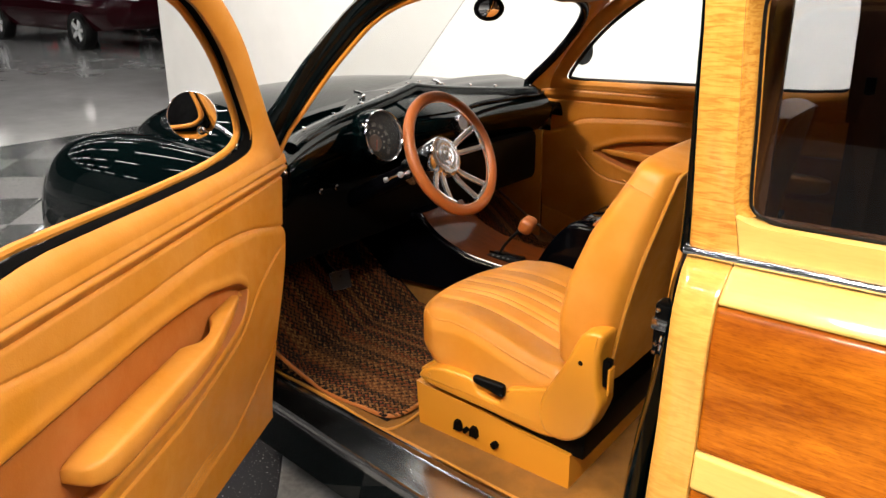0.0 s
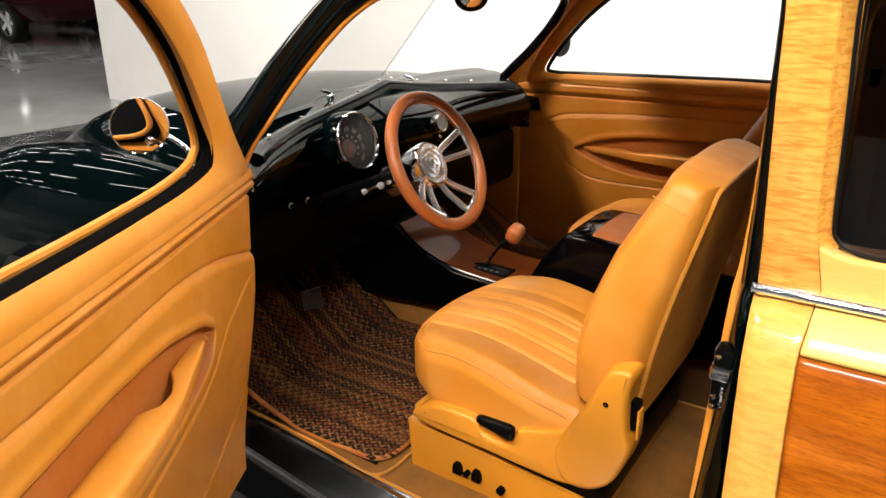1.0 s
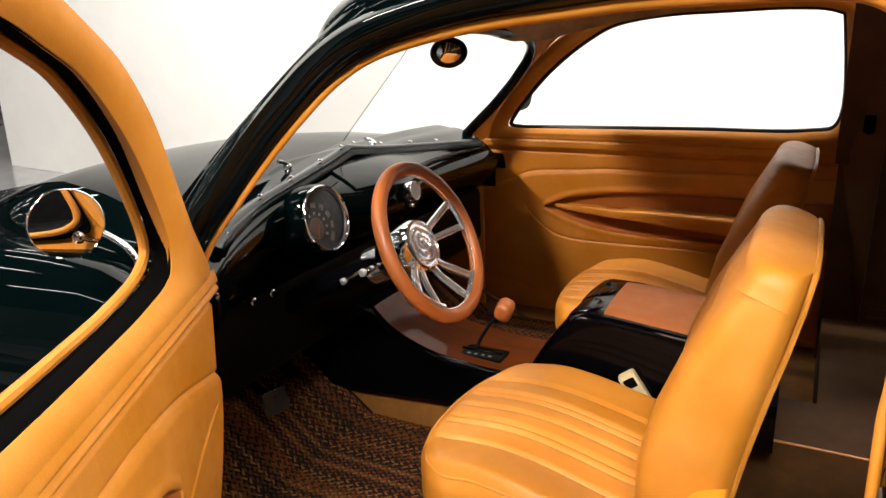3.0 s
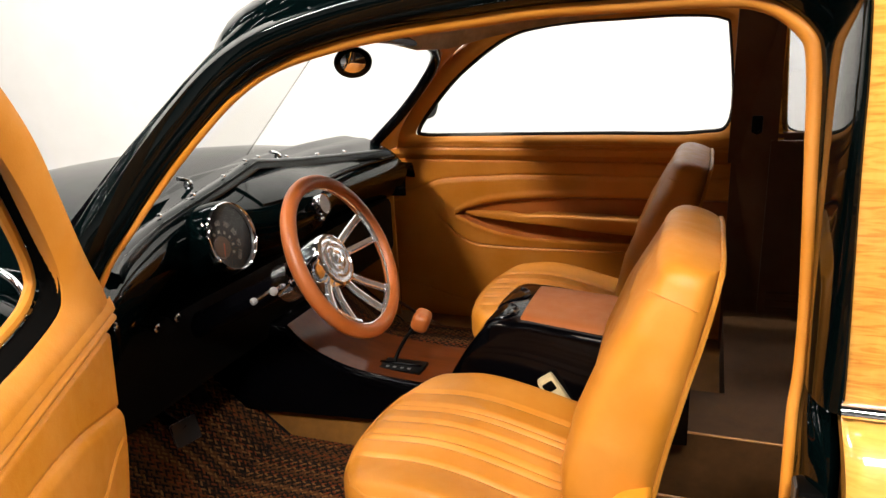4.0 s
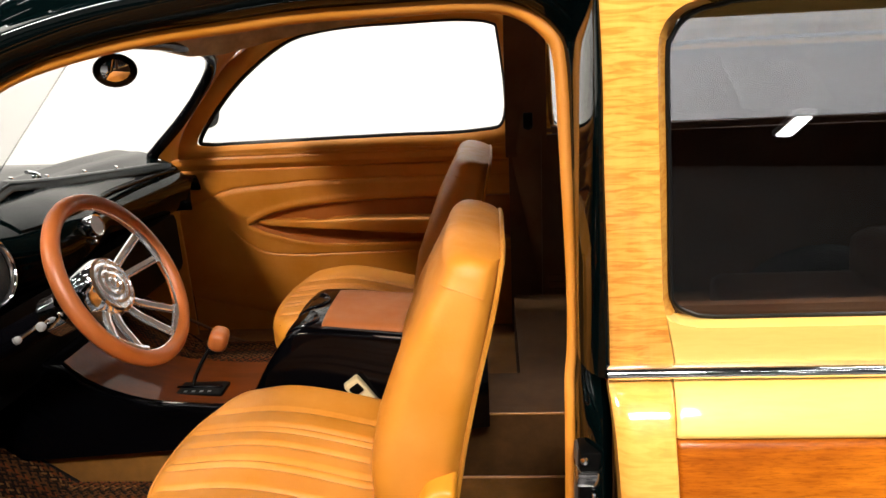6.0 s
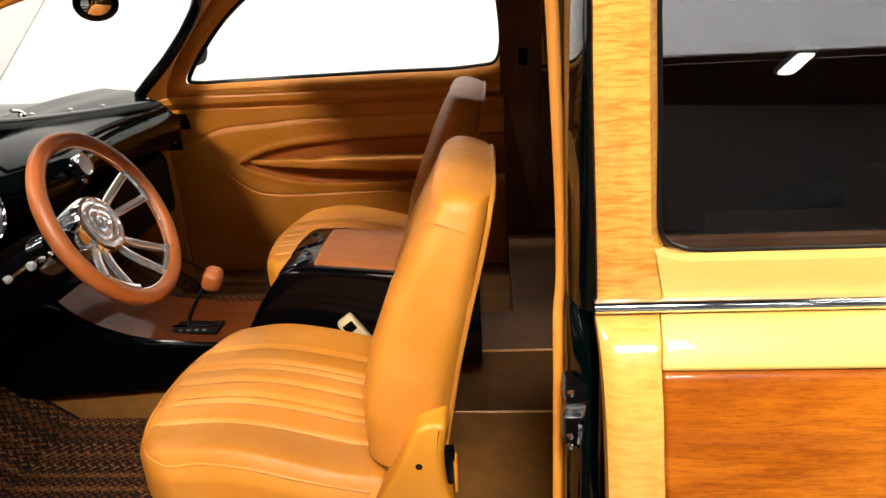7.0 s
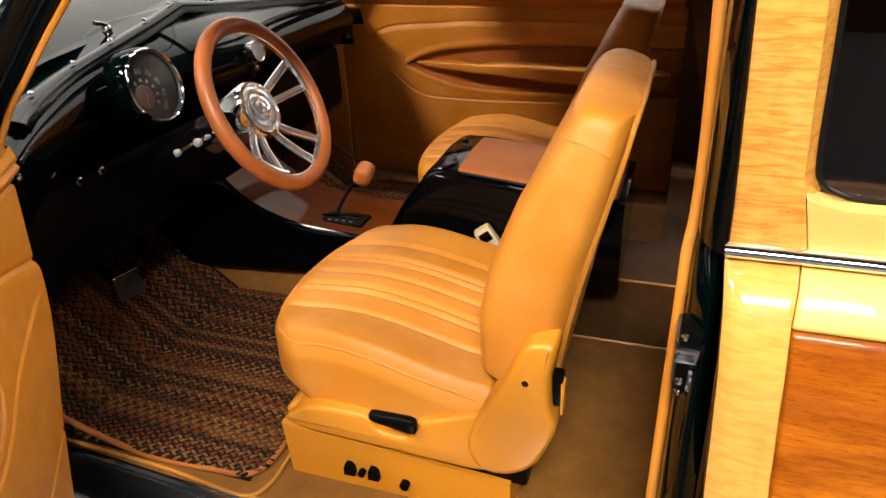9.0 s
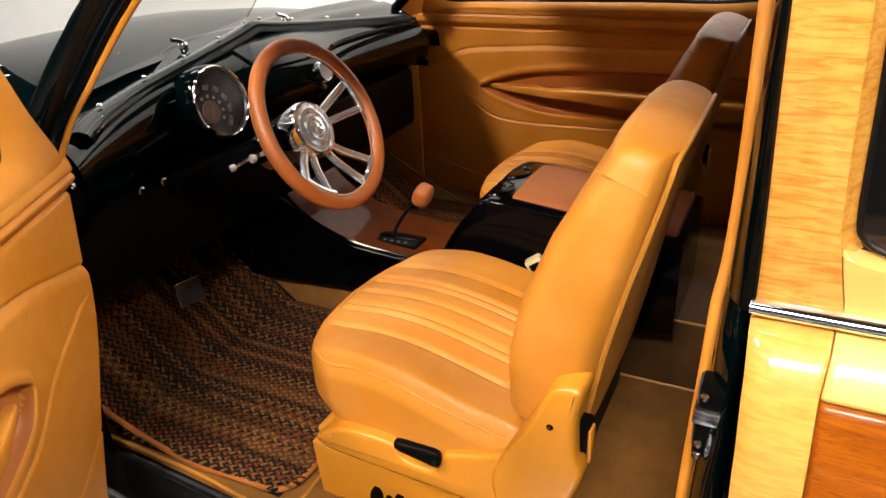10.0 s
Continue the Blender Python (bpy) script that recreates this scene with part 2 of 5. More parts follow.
def part(name, bm, material, parent, label="", smooth=True):
    """Links a bmesh as one mesh object under a thing or a part."""
    base = BASE[parent]
    bmesh.ops.transform(bm, matrix=Matrix.Translation(-base), verts=bm.verts)
    bmesh.ops.recalc_face_normals(bm, faces=bm.faces)
    for f in bm.faces:
        f.smooth = smooth
    me = bpy.data.meshes.new(name)
    bm.to_mesh(me)
    bm.free()
    if smooth:
        me.set_sharp_from_angle(angle=radians(42))
    for m in material if isinstance(material, (list, tuple)) else [material]:
        me.materials.append(m)
    ob = new(name, me)
    ob.parent = parent
    BASE[ob] = base
    return tagged(ob, label)


def spline(points, n=8, closed=False):
    """Catmull-Rom through points."""
    p = [Vector(q) for q in points]
    out, k = [], len(p)
    for i in range(k if closed else k - 1):
        a, b, c, d = (p[j % k] if closed else p[min(max(j, 0), k - 1)] for j in (i - 1, i, i + 1, i + 2))
        for s in range(n):
            t = s / n
            out.append(0.5 * (2 * b + (c - a) * t + (2 * a - 5 * b + 4 * c - d) * t * t + (3 * b - a - 3 * c + d) * t**3))
    return out if closed else out + [p[-1]]


def skin(bm, rings, closed=True, caps=True, loop=False):
    """Joins rings of equal length."""
    vs = [[bm.verts.new(p) for p in r] for r in rings]
    k = len(vs[0])
    pairs = list(zip(vs[:-1], vs[1:])) + ([(vs[-1], vs[0])] if loop else [])
    for a, b in pairs:
        for i in range(k if closed else k - 1):
            j = (i + 1) % k
            bm.faces.new((a[i], a[j], b[j], b[i]))
    if caps and closed and not loop:
        bm.faces.new(vs[0][::-1])
        bm.faces.new(vs[-1])
    return bm


def sweep(path, section, closed=False, up=(0, 0, 1), caps=True):
    """A section of (side, up) pairs carried along a path; side is path x up. section may be a function of the share of the way."""
    bm, rings, k = bmesh.new(), [], len(path)
    path = [Vector(p) for p in path]
    for i, p in enumerate(path):
        t = (path[(i + 1) % k] - path[i - 1]) if closed else (path[min(i + 1, k - 1)] - path[max(i - 1, 0)])
        side = t.cross(Vector(up)).normalized()
        top = side.cross(t).normalized()
        s = section(i / (k - 1)) if callable(section) else section
        rings.append([p + side * a + top * b for a, b in s])
    return skin(bm, rings, True, caps, closed)


def circle(r, n=10, ry=None):
    return [(r * math.cos(2 * math.pi * i / n), (ry or r) * math.sin(2 * math.pi * i / n)) for i in range(n)]


def tube(path, r, n=8, closed=False, up=(0.13, 0.21, 0.97)):
    return sweep(path, circle(r, n), closed, up)


def lathe(profile, centre, axis, n=32):
    """Profile of (radius, along) turned about an axis."""
    axis = Vector(axis).normalized()
    a = axis.orthogonal().normalized()
    b = axis.cross(a)
    bm, c = bmesh.new(), Vector(centre)
    rings = [[c + axis * h + (a * math.cos(2 * math.pi * i / n) + b * math.sin(2 * math.pi * i / n)) * max(r, 1e-4) for i in range(n)] for r, h in profile]
    return skin(bm, rings, caps=False)


def slab(lo, hi, r=0.004, n=2):
    """A bevelled box between two corners."""
    bm = bmesh.new()
    bmesh.ops.create_cube(bm, size=1)
    lo, hi = Vector(lo), Vector(hi)
    for v in bm.verts:
        v.co = Vector([((lo + hi) / 2)[i] + v.co[i] * (hi - lo)[i] for i in range(3)])
    if r:
        bmesh.ops.bevel(bm, geom=bm.edges[:], offset=min(r, min(hi - lo) * 0.45), segments=n, affect="EDGES", profile=0.5)
    return bm


def cushion(half, r, cuts, shape):
    """A rounded box of half sizes, cut finely and bent by shape(p)."""
    bm = bmesh.new()
    bmesh.ops.create_cube(bm, size=2)
    bmesh.ops.subdivide_edges(bm, edges=bm.edges[:], cuts=cuts, use_grid_fill=True)
    h = Vector(half)
    for v in bm.verts:
        p = Vector([v.co[i] * h[i] for i in range(3)])
        q = Vector([min(max(p[i], -h[i] + r), h[i] - r) for i in range(3)])
        d = p - q
        v.co = shape(q + d.normalized() * r if d.length > 1e-6 else p)
    return bm


def sheet(points, thick, normal):
    """A grid of rows of points made into a solid of some thickness along normal."""
    bm, off = bmesh.new(), Vector(normal) * thick
    rows, cols = len(points), len(points[0])
    a = [[bm.verts.new(p) for p in row] for row in points]
    b = [[bm.verts.new(Vector(p) - off) for p in row] for row in points]
    for i in range(rows - 1):
        for j in range(cols - 1):
            bm.faces.new((a[i][j], a[i][j + 1], a[i + 1][j + 1], a[i + 1][j]))
            bm.faces.new((b[i][j], b[i + 1][j], b[i + 1][j + 1], b[i][j + 1]))
    edge = [(0, j) for j in range(cols)] + [(i, cols - 1) for i in range(1, rows)] + [(rows - 1, j) for j in range(cols - 2, -1, -1)] + [(i, 0) for i in range(rows - 2, 0, -1)]
    for (i, j), (k, l) in zip(edge, edge[1:] + edge[:1]):
        bm.faces.new((a[i][j], b[i][j], b[k][l], a[k][l]))
    return bm


def prism(outline, depth):
    """A flat outline of points pushed along depth."""
    bm = bmesh.new()
    return skin(bm, [[Vector(p) for p in outline], [Vector(p) + Vector(depth) for p in outline]])


def smoothstep(a, b, x):
    t = min(max((x - a) / (b - a), 0), 1)
    return t * t * (3 - 2 * t)


def curve_at(stops, x):
    """Smooth height over x from (x, y) stops."""
    if x <= stops[0][0]:
        return stops[0][1]
    for (a, b), (c, d) in zip(stops, stops[1:]):
        if x <= c:
            return b + (d - b) * (0.5 * (x - a) / (c - a) + 0.5 * smoothstep(a, c, x))
    return stops[-1][1]

# ---- showroom ----
FLOOR = 0.31  # the car's floor, in its own axes
MID = 0.845  # the car's middle line


def setting(name, bm, material, label, category, smooth=False):
    ob = thing(name, (0, 0, 0), label, category, kind="structure", raked=False)
    ob.name = name + "_base"
    made = part(name, bm, material, ob, label, smooth)
    made.parent = None
    bpy.data.objects.remove(ob)
    return tagged(made, label, category, kind="structure")


setting("floor", slab((-40, -14, -0.2), (16, 16, -0.012), 0), CONCRETE, "grey polished concrete showroom floor", "floor")
setting("wall_white", slab((-7.1, 3.35, -0.012), (9, 3.5, 4.6), 0.004), WALLWHITE, "tall white painted backdrop wall beside the car", "wall")
setting("wall_far", slab((-40.2, -14, -0.012), (-40, 16, 6), 0), DARKWALL, "dark grey far showroom wall", "wall")
setting("wall_side", slab((-40, 16, -0.012), (16, 16.2, 6), 0), DARKWALL, "dark grey showroom side wall", "wall")
setting("wall_back", slab((16, -14, -0.012), (16.2, 16, 6), 0), DARKWALL, "dark grey showroom back wall", "wall")
setting("wall_near", slab((-40, -14.2, -0.012), (16, -14, 6), 0), WALLGREY, "light grey showroom near wall", "wall")
setting("ceiling", slab((-40, -14, 5.6), (16, 16, 5.8), 0), CEILING, "black showroom ceiling", "ceiling")

tiles = tagged(new("tile_floor"), "black and grey checkered tile floor laid diagonally under the car", "floor", kind="structure")


def clipped(points, axis, limit, sign):
    """An outline cut off along one line across an axis."""
    out = []
    for p, q in zip(points, points[1:] + points[:1]):
        a, b = sign * (p[axis] - limit), sign * (q[axis] - limit)
        if a >= 0:
            out.append(p)
        if a * b < 0:
            out.append(p.lerp(q, a / (a - b)))
    return out


# square tiles laid at 45 degrees to the car: sums of x and y step along one diagonal, differences along the other
LOW_D, STEP_D, LOW_H, STEP_H = -4.42, 0.83, -5.95, 0.742
whole = {}
for d in range(-6, 14):
    for h in range(-7, 17):
        p, q = LOW_D + d * STEP_D, LOW_H + h * STEP_H
        corners = [Vector(((a + b) / 2, (a - b) / 2, 0)) for a, b in ((p + 0.002, q + 0.002), (p + STEP_D - 0.002, q + 0.002), (p + STEP_D - 0.002, q + STEP_H - 0.002), (p + 0.002, q + STEP_H - 0.002))]
        base = Vector(((p + q) / 2, (p - q) / 2, 0))
        kept = corners
        for axis, limit, sign in ((0, -6.11, 1), (0, 2.5, -1), (1, -2.7, 1), (1, 3.34, -1)):
            kept = clipped(kept, axis, limit, sign) if len(kept) > 2 else []
        if len(kept) < 3:
            continue
        shade = (d + h) % 2
        full = len(kept) == 4 and all((a - b).length < 1e-6 for a, b in zip(kept, corners))
        me = whole[shade] if full and shade in whole else None
        if me is None:
            me = bpy.data.meshes.new("tile")
            bm = bmesh.new()
            top = bm.faces.new([bm.verts.new(c - base) for c in kept])
            bmesh.ops.translate(bm, vec=(0, 0, -0.012), verts=bm.verts)
            up = bmesh.ops.extrude_face_region(bm, geom=[top])
            bmesh.ops.translate(bm, vec=(0, 0, 0.012), verts=[v for v in up["geom"] if isinstance(v, bmesh.types.BMVert)])
            bmesh.ops.recalc_face_normals(bm, faces=bm.faces)
            bm.to_mesh(me)
            bm.free()
            me.materials.append(TILELIGHT if shade == 0 else TILEDARK)
            if full:
                whole[shade] = me
        ob = new("tile", me)
        ob.parent, ob.location = tiles, base


def ceiling_panel(x, y):
    t = thing("ceiling_light", (x, y, 5.3), "short white lit fluorescent panel on the ceiling", "ceiling light", raked=False)
    part("housing", slab((x - 0.17, y - 0.55, 5.5), (x + 0.17, y + 0.55, 5.602), 0.01), WALLWHITE, t)
    part("diffuser", slab((x - 0.13, y - 0.45, 5.46), (x + 0.13, y + 0.45, 5.51), 0.01), TUBE, t, "glowing white diffuser")


def ceiling_light(x, y):
    t = thing("ceiling_light", (x, y, 5.3), "long white lit fluorescent strip on the ceiling", "ceiling light", "ceiling strips", raked=False)
    part("housing", slab((x - 1.22, y - 0.09, 5.5), (x + 1.22, y + 0.09, 5.602), 0.01), WALLWHITE, t)
    part("tube", slab((x - 1.2, y - 0.04, 5.46), (x + 1.2, y + 0.04, 5.51), 0.02), TUBE, t, "glowing white tube")


for i in range(11):
    for j in range(7):
        if j > 1 or i < 4:
            ceiling_light(-36.5 + i * 4.4, -11.5 + j * 3.6)

ceiling_panel(4.87, -11.35)

# ---- the two parked cars far behind ----


def parked_car(name, x, y, turn, material, label):
    """A low saloon on five-spoke wheels; length along its own x."""
    base = Vector((x, y, 0))
    t = thing(name, base, label, "car", raked=False)
    t.matrix_world = pose(x, y, 0, 0, 0, turn)
    prof = [(-2.5, 0.55, 0.86, 0.72), (-2.3, 0.34, 0.93, 0.86), (-1.5, 0.3, 0.96, 0.92), (-0.6, 0.3, 1.0, 0.95), (0.6, 0.3, 1.0, 0.95), (1.6, 0.32, 0.98, 0.92), (2.35, 0.36, 0.95, 0.90), (2.75, 0.42, 0.92, 0.86), (2.9, 0.6, 0.85, 0.72)]
    rings = []
    for px, lo, hi, w in prof:
        rings.append([base + Vector((px, s * w * k, lo + (hi - lo) * q)) for s, k, q in ((-1, 0.9, 0), (-1, 1, 0.3), (-1, 1, 0.7), (-1, 0.9, 1.0), (1, 0.9, 1.0), (1, 1, 0.7), (1, 1, 0.3), (1, 0.9, 0))])
    part("body", skin(bmesh.new(), rings), material, t)
    cab = []
    for px, z, w in ((-1.5, 0.93, 0.84), (-0.7, 1.36, 0.62), (0.5, 1.38, 0.62), (1.35, 0.95, 0.84)):
        cab.append([base + Vector((px, s * w, q)) for s, q in ((-1, 0.9), (-1, z), (1, z), (1, 0.9))])
    part("cabin", skin(bmesh.new(), cab), BLACK, t, "dark glazed cabin")
    part("bumper", slab(base + Vector((-2.62, -0.85, 0.45)), base + Vector((-2.5, 0.85, 0.58)), 0.03), CHROME, t, "chrome bumper")
    for wx in (-1.5, 1.5):
        for s in (-1, 1):
            c = base + Vector((wx, s * 0.86, 0.33))
            wheel = part("wheel", lathe([(0.2, -0.1), (0.31, -0.11), (0.33, -0.07), (0.33, 0.07), (0.31, 0.11), (0.2, 0.1)], c, (0, 1, 0), 28), RUBBER, t, "black tyre")
            part("rim", lathe([(0.22, 0.0), (0.23, s * 0.1), (0.21, s * 0.105), (0.19, s * 0.03), (0.02, s * 0.03)], c, (0, 1, 0), 28), STEEL, wheel)
            for k in range(5):
                a = 2 * math.pi * k / 5
                d, e = Vector((math.cos(a), 0, math.sin(a))), Vector((-math.sin(a), 0, math.cos(a)))
                out = [c + d * r + e * w + Vector((0, s * 0.09, 0)) for r, w in ((0.03, -0.035), (0.21, -0.02), (0.21, 0.02), (0.03, 0.035))]
                part("spoke", prism(out, (0, -s * 0.03, 0)), SILVER, wheel, "bright wheel spoke")


parked_car("maroon_car", -14.75, 6.2, 3, MAROON, "dark maroon low car with polished alloy wheels")
parked_car("red_car", -16.5, 8.35, 8, REDPAINT, "deep red car parked behind the maroon one")

# ---- the car body ----
wagon = thing("woodie_wagon", (0, MID, 0), "dark green wood-panelled custom wagon with an open door", "car")


def side(x, y, z, right):
    """A place on the driver's side, or the same on the far side."""
    return Vector((x, 2 * MID - y if right else y, z))


# outline of the door opening: x, z, from the front of the sill up and round to the rear of the sill
OPENING = [(-1.16, 0.33), (-1.15, 0.55), (-1.13, 0.80), (-1.062, 1.009), (-0.993, 1.106), (-0.927, 1.186), (-0.865, 1.250), (-0.805, 1.303), (-0.737, 1.341), (-0.640, 1.367), (-0.55, 1.382), (-0.44, 1.392), (-0.359, 1.399), (-0.251, 1.401), (-0.145, 1.401), (-0.090, 1.392), (-0.050, 1.363), (-0.037, 1.326), (-0.033, 1.207), (-0.030, 1.072), (-0.031, 0.99), (-0.035, 0.945), (-0.036, 0.865), (-0.038, 0.759), (-0.040, 0.55), (-0.038, 0.33)]


def lip_y(z):
    return 0.085 + 0.25 * (z - 1.0) if z > 0.6 else max(-0.015, 0.085 + 0.25 * (z - 1.0))


lip = spline([Vector((x, lip_y(z), z)) for x, z in OPENING], 5)
part("door_welt", sweep(lip, lambda f: circle(0.0055 + 0.0045 * smoothstep(0.26, 0.44, f) - 0.003 * smoothstep(0.66, 0.78, f), 14), up=(0, 1, 0)), TAN, wagon, "tan leather welt round the door opening")
# painted jamb: from the welt outward, and over into the body side
rings = []
for i, p in enumerate(lip):
    t = lip[min(i + 1, len(lip) - 1)] - lip[max(i - 1, 0)]
    o, y = Vector((-t.z, 0, t.x)).normalized(), Vector((0, -1, 0))
    depth = 0.035 + 0.045 * smoothstep(1.0, 0.92, p.z) + 0.045 * smoothstep(0.82, 0.62, p.z) * smoothstep(-0.6, -0.3, p.x)
    wide = 0.045 - 0.016 * smoothstep(-0.2, -0.05, p.x)
    rings.append([p + o * 0.004 - y * 0.012, p + o * 0.006 + y * 0.012, p + o * 0.012 + y * depth * 0.7, p + o * 0.026 + y * depth, p + o * wide + y * (depth + 0.004), p + o * (wide + 0.012) + y * (depth - 0.012), p + o * (wide + 0.012) - y * 0.02, p + o * 0.02 - y * 0.03])
part("door_jamb", skin(bmesh.new(), rings), GREEN, wagon, "glossy dark green door jamb")

# roof shell over both sides, from the windscreen header to behind the door
ROOF_X = [-1.04, -0.98, -0.92, -0.86, -0.8, -0.74, -0.66, -0.55, -0.4, -0.1, 0.4, 1.0, 1.6]
rows = []
for x in ROOF_X:
    edge = curve_at([(-1.04, 1.40), (-0.98, 1.365), (-0.92, 1.365), (-0.86, 1.38), (-0.8, 1.395), (-0.74, 1.405), (-0.6, 1.425), (-0.4, 1.445), (-0.1, 1.455), (1.6, 1.44)], x)
    crown = curve_at([(-1.0, 1.43), (-0.93, 1.46), (-0.85, 1.485), (-0.74, 1.51), (-0.6, 1.53), (-0.4, 1.545), (-0.1, 1.56), (1.6, 1.56)], x)
    row = []
    for k in range(25):
        u = -1 + 2 * k / 24
        v = math.sin(u * math.pi / 2)
        w = MID - curve_at([(-1.04, 0.55), (-0.98, 0.38), (-0.92, 0.27), (-0.86, 0.215), (-0.8, 0.185), (-0.74, 0.17), (-0.6, 0.155)], x)
        y = MID + w * v
        z = edge + (crown - edge) * max(0, 1 - abs(u) ** 2.6) ** curve_at([(-1.04, 1.5), (-0.8, 1.2), (-0.6, 0.7), (-0.4, 0.5)], x)
        row.append((x, y, z))
    rows.append(row)
part("roof", sheet(rows, 0.02, (0, 0, 1)), GREEN, wagon, "glossy dark green metal roof")
inner = [[(x, MID + (y - MID) * 0.99, z - 0.024) for x, y, z in row] for row in rows]
part("headliner", sheet(inner, 0.008, (0, 0, 1)), HEADLINER, wagon, "beige cloth headliner")

# windscreen: two flat panes that meet in the middle, dark pillars beside them
BASE_C, TOP_C = Vector((-1.298, MID, 1.092)), Vector((-1.025, MID, 1.388))
for right in (False, True):
    corner_b, corner_t = side(-1.245, 0.168, 1.03, right), side(-0.955, 0.275, 1.325, right)
    pane = bmesh.new()
    grid = [[BASE_C.lerp(corner_b, g / 8).lerp(TOP_C.lerp(corner_t, g / 8), h / 8) for g in range(9)] for h in range(9)]
    skin(pane, grid, False, False)
    ob = part("windscreen_pane", pane, GLASS if right else GREYGLASS, wagon, "clear windscreen pane")
    ob.visible_shadow = False
    if right:
        path = spline([Vector(p) for p in ((-1.29, 1.55, 0.985), (-1.236, 1.533, 1.035), (-1.150, 1.562, 1.125), (-1.062, 1.566, 1.228), (-1.008, 1.528, 1.297), (-0.984, 1.43, 1.342), (-0.992, 1.28, 1.362), (-1.006, 1.116, 1.376), (-1.02, MID, 1.390))], 8)
    else:
        path = spline([side(-1.30, 0.13, 0.98, right), corner_b, side(-1.10, 0.222, 1.185, right), corner_t, side(-0.955, 0.33, 1.352, right), side(-0.992, 0.6, 1.376, right), TOP_C], 6)
    part("windscreen_frame", sweep(path, circle(0.018, 12, 0.017) if right else circle(0.010, 10, 0.014), up=(0.6, 0, 0.8)), BLACK, wagon, "black windscreen frame")
    if right:
        part("windscreen_seam", tube([BASE_C, TOP_C], 0.0018, 6, up=(0, 1, 0)), GREYGLASS, wagon, "thin joint between the windscreen panes")
    # outer pillar skin from the cowl to the roof edge
    rows = []
    if right:
        # inside trim between the glass and the closed door
        front = spline([Vector(p) for p in ((-1.262, 1.54, 0.985), (-1.222, 1.548, 1.045), (-1.10, 1.580, 1.180), (-1.000, 1.548, 1.302), (-0.945, 1.45, 1.365))], 6)
        back = spline([Vector((-1.23, 1.67, 0.985)), Vector((-1.20, 1.672, 1.07)), Vector((-1.10, 1.65, 1.19)), Vector((-0.95, 1.625, 1.335)), Vector((-0.78, 1.605, 1.415))], 6)
        for a, b in zip(front, back):
            rows.append([a.lerp(b, g / 8) + Vector((0.014, -0.012, 0)) * math.sin(math.pi * g / 8) for g in range(9)])
        part("pillar_trim", sheet(rows, -0.012, (0, -1, 0)), TAN, wagon, "tan leather pillar trim")
        # cloth between the top of the glass and the roof lining
        rows = []
        for k in range(17):
            f = -0.56 + 1.56 * k / 16
            low = Vector((-1.012 + 0.02 * f * f, MID + 0.70 * f, 1.410 - 0.10 * abs(f) ** 3.2))
            high = Vector((-0.80, MID + 0.72 * f, 1.452 - 0.05 * abs(f) ** 4))
            rows.append([low.lerp(high, g / 5) + Vector((0, 0, 0.012 * math.sin(math.pi * g / 5))) for g in range(6)])
        part("header_trim", sheet(rows, 0.008, (0, 0, 1)), HEADLINER, wagon, "beige cloth windscreen header")
        continue
    for t in range(9):
        lo = spline([side(-1.062, 0.075, 1.02, right), side(-0.93, 0.115, 1.195, right), side(-0.80, 0.15, 1.315, right), side(-0.66, 0.16, 1.375, right)], 8)[t * 3]
        hi = spline([side(-1.232, 0.122, 1.0, right), side(-1.072, 0.153, 1.175, right), side(-0.90, 0.185, 1.335, right), side(-0.80, 0.21, 1.42, right)], 8)[t * 3]
        rows.append([lo.lerp(hi, g / 6) + Vector((-0.012, -0.016, 0.012)) * math.sin(math.pi * g / 6) for g in range(7)])
    part("pillar", sheet(rows, 0.012, (0, -0.2, 0.3)), GREEN, wagon, "glossy dark green windscreen pillar")

# cowl and bonnet in front of the windscreen
rows = []
for x, z, w in ((-1.24, 1.038, 0.70), (-1.36, 1.056, 0.71), (-1.55, 1.062, 0.69), (-1.8, 1.052, 0.65), (-1.95, 1.03, 0.61), (-2.1, 0.996, 0.56), (-2.25, 0.955, 0.505), (-2.4, 0.905, 0.45), (-2.55, 0.85, 0.39), (-2.65, 0.77, 0.34), (-2.70, 0.6, 0.30)):
    rows.append([(x - 0.10 * (1 - abs(-1 + k / 8) ** 2), MID + w * math.sin((-1 + k / 8) * math.pi / 2), z - 0.13 * abs(-1 + k / 8) ** 2.6) for k in range(17)])
part("bonnet", sheet(rows, 0.02, (0, 0, 1)), GREEN, wagon, "glossy dark green bonnet")
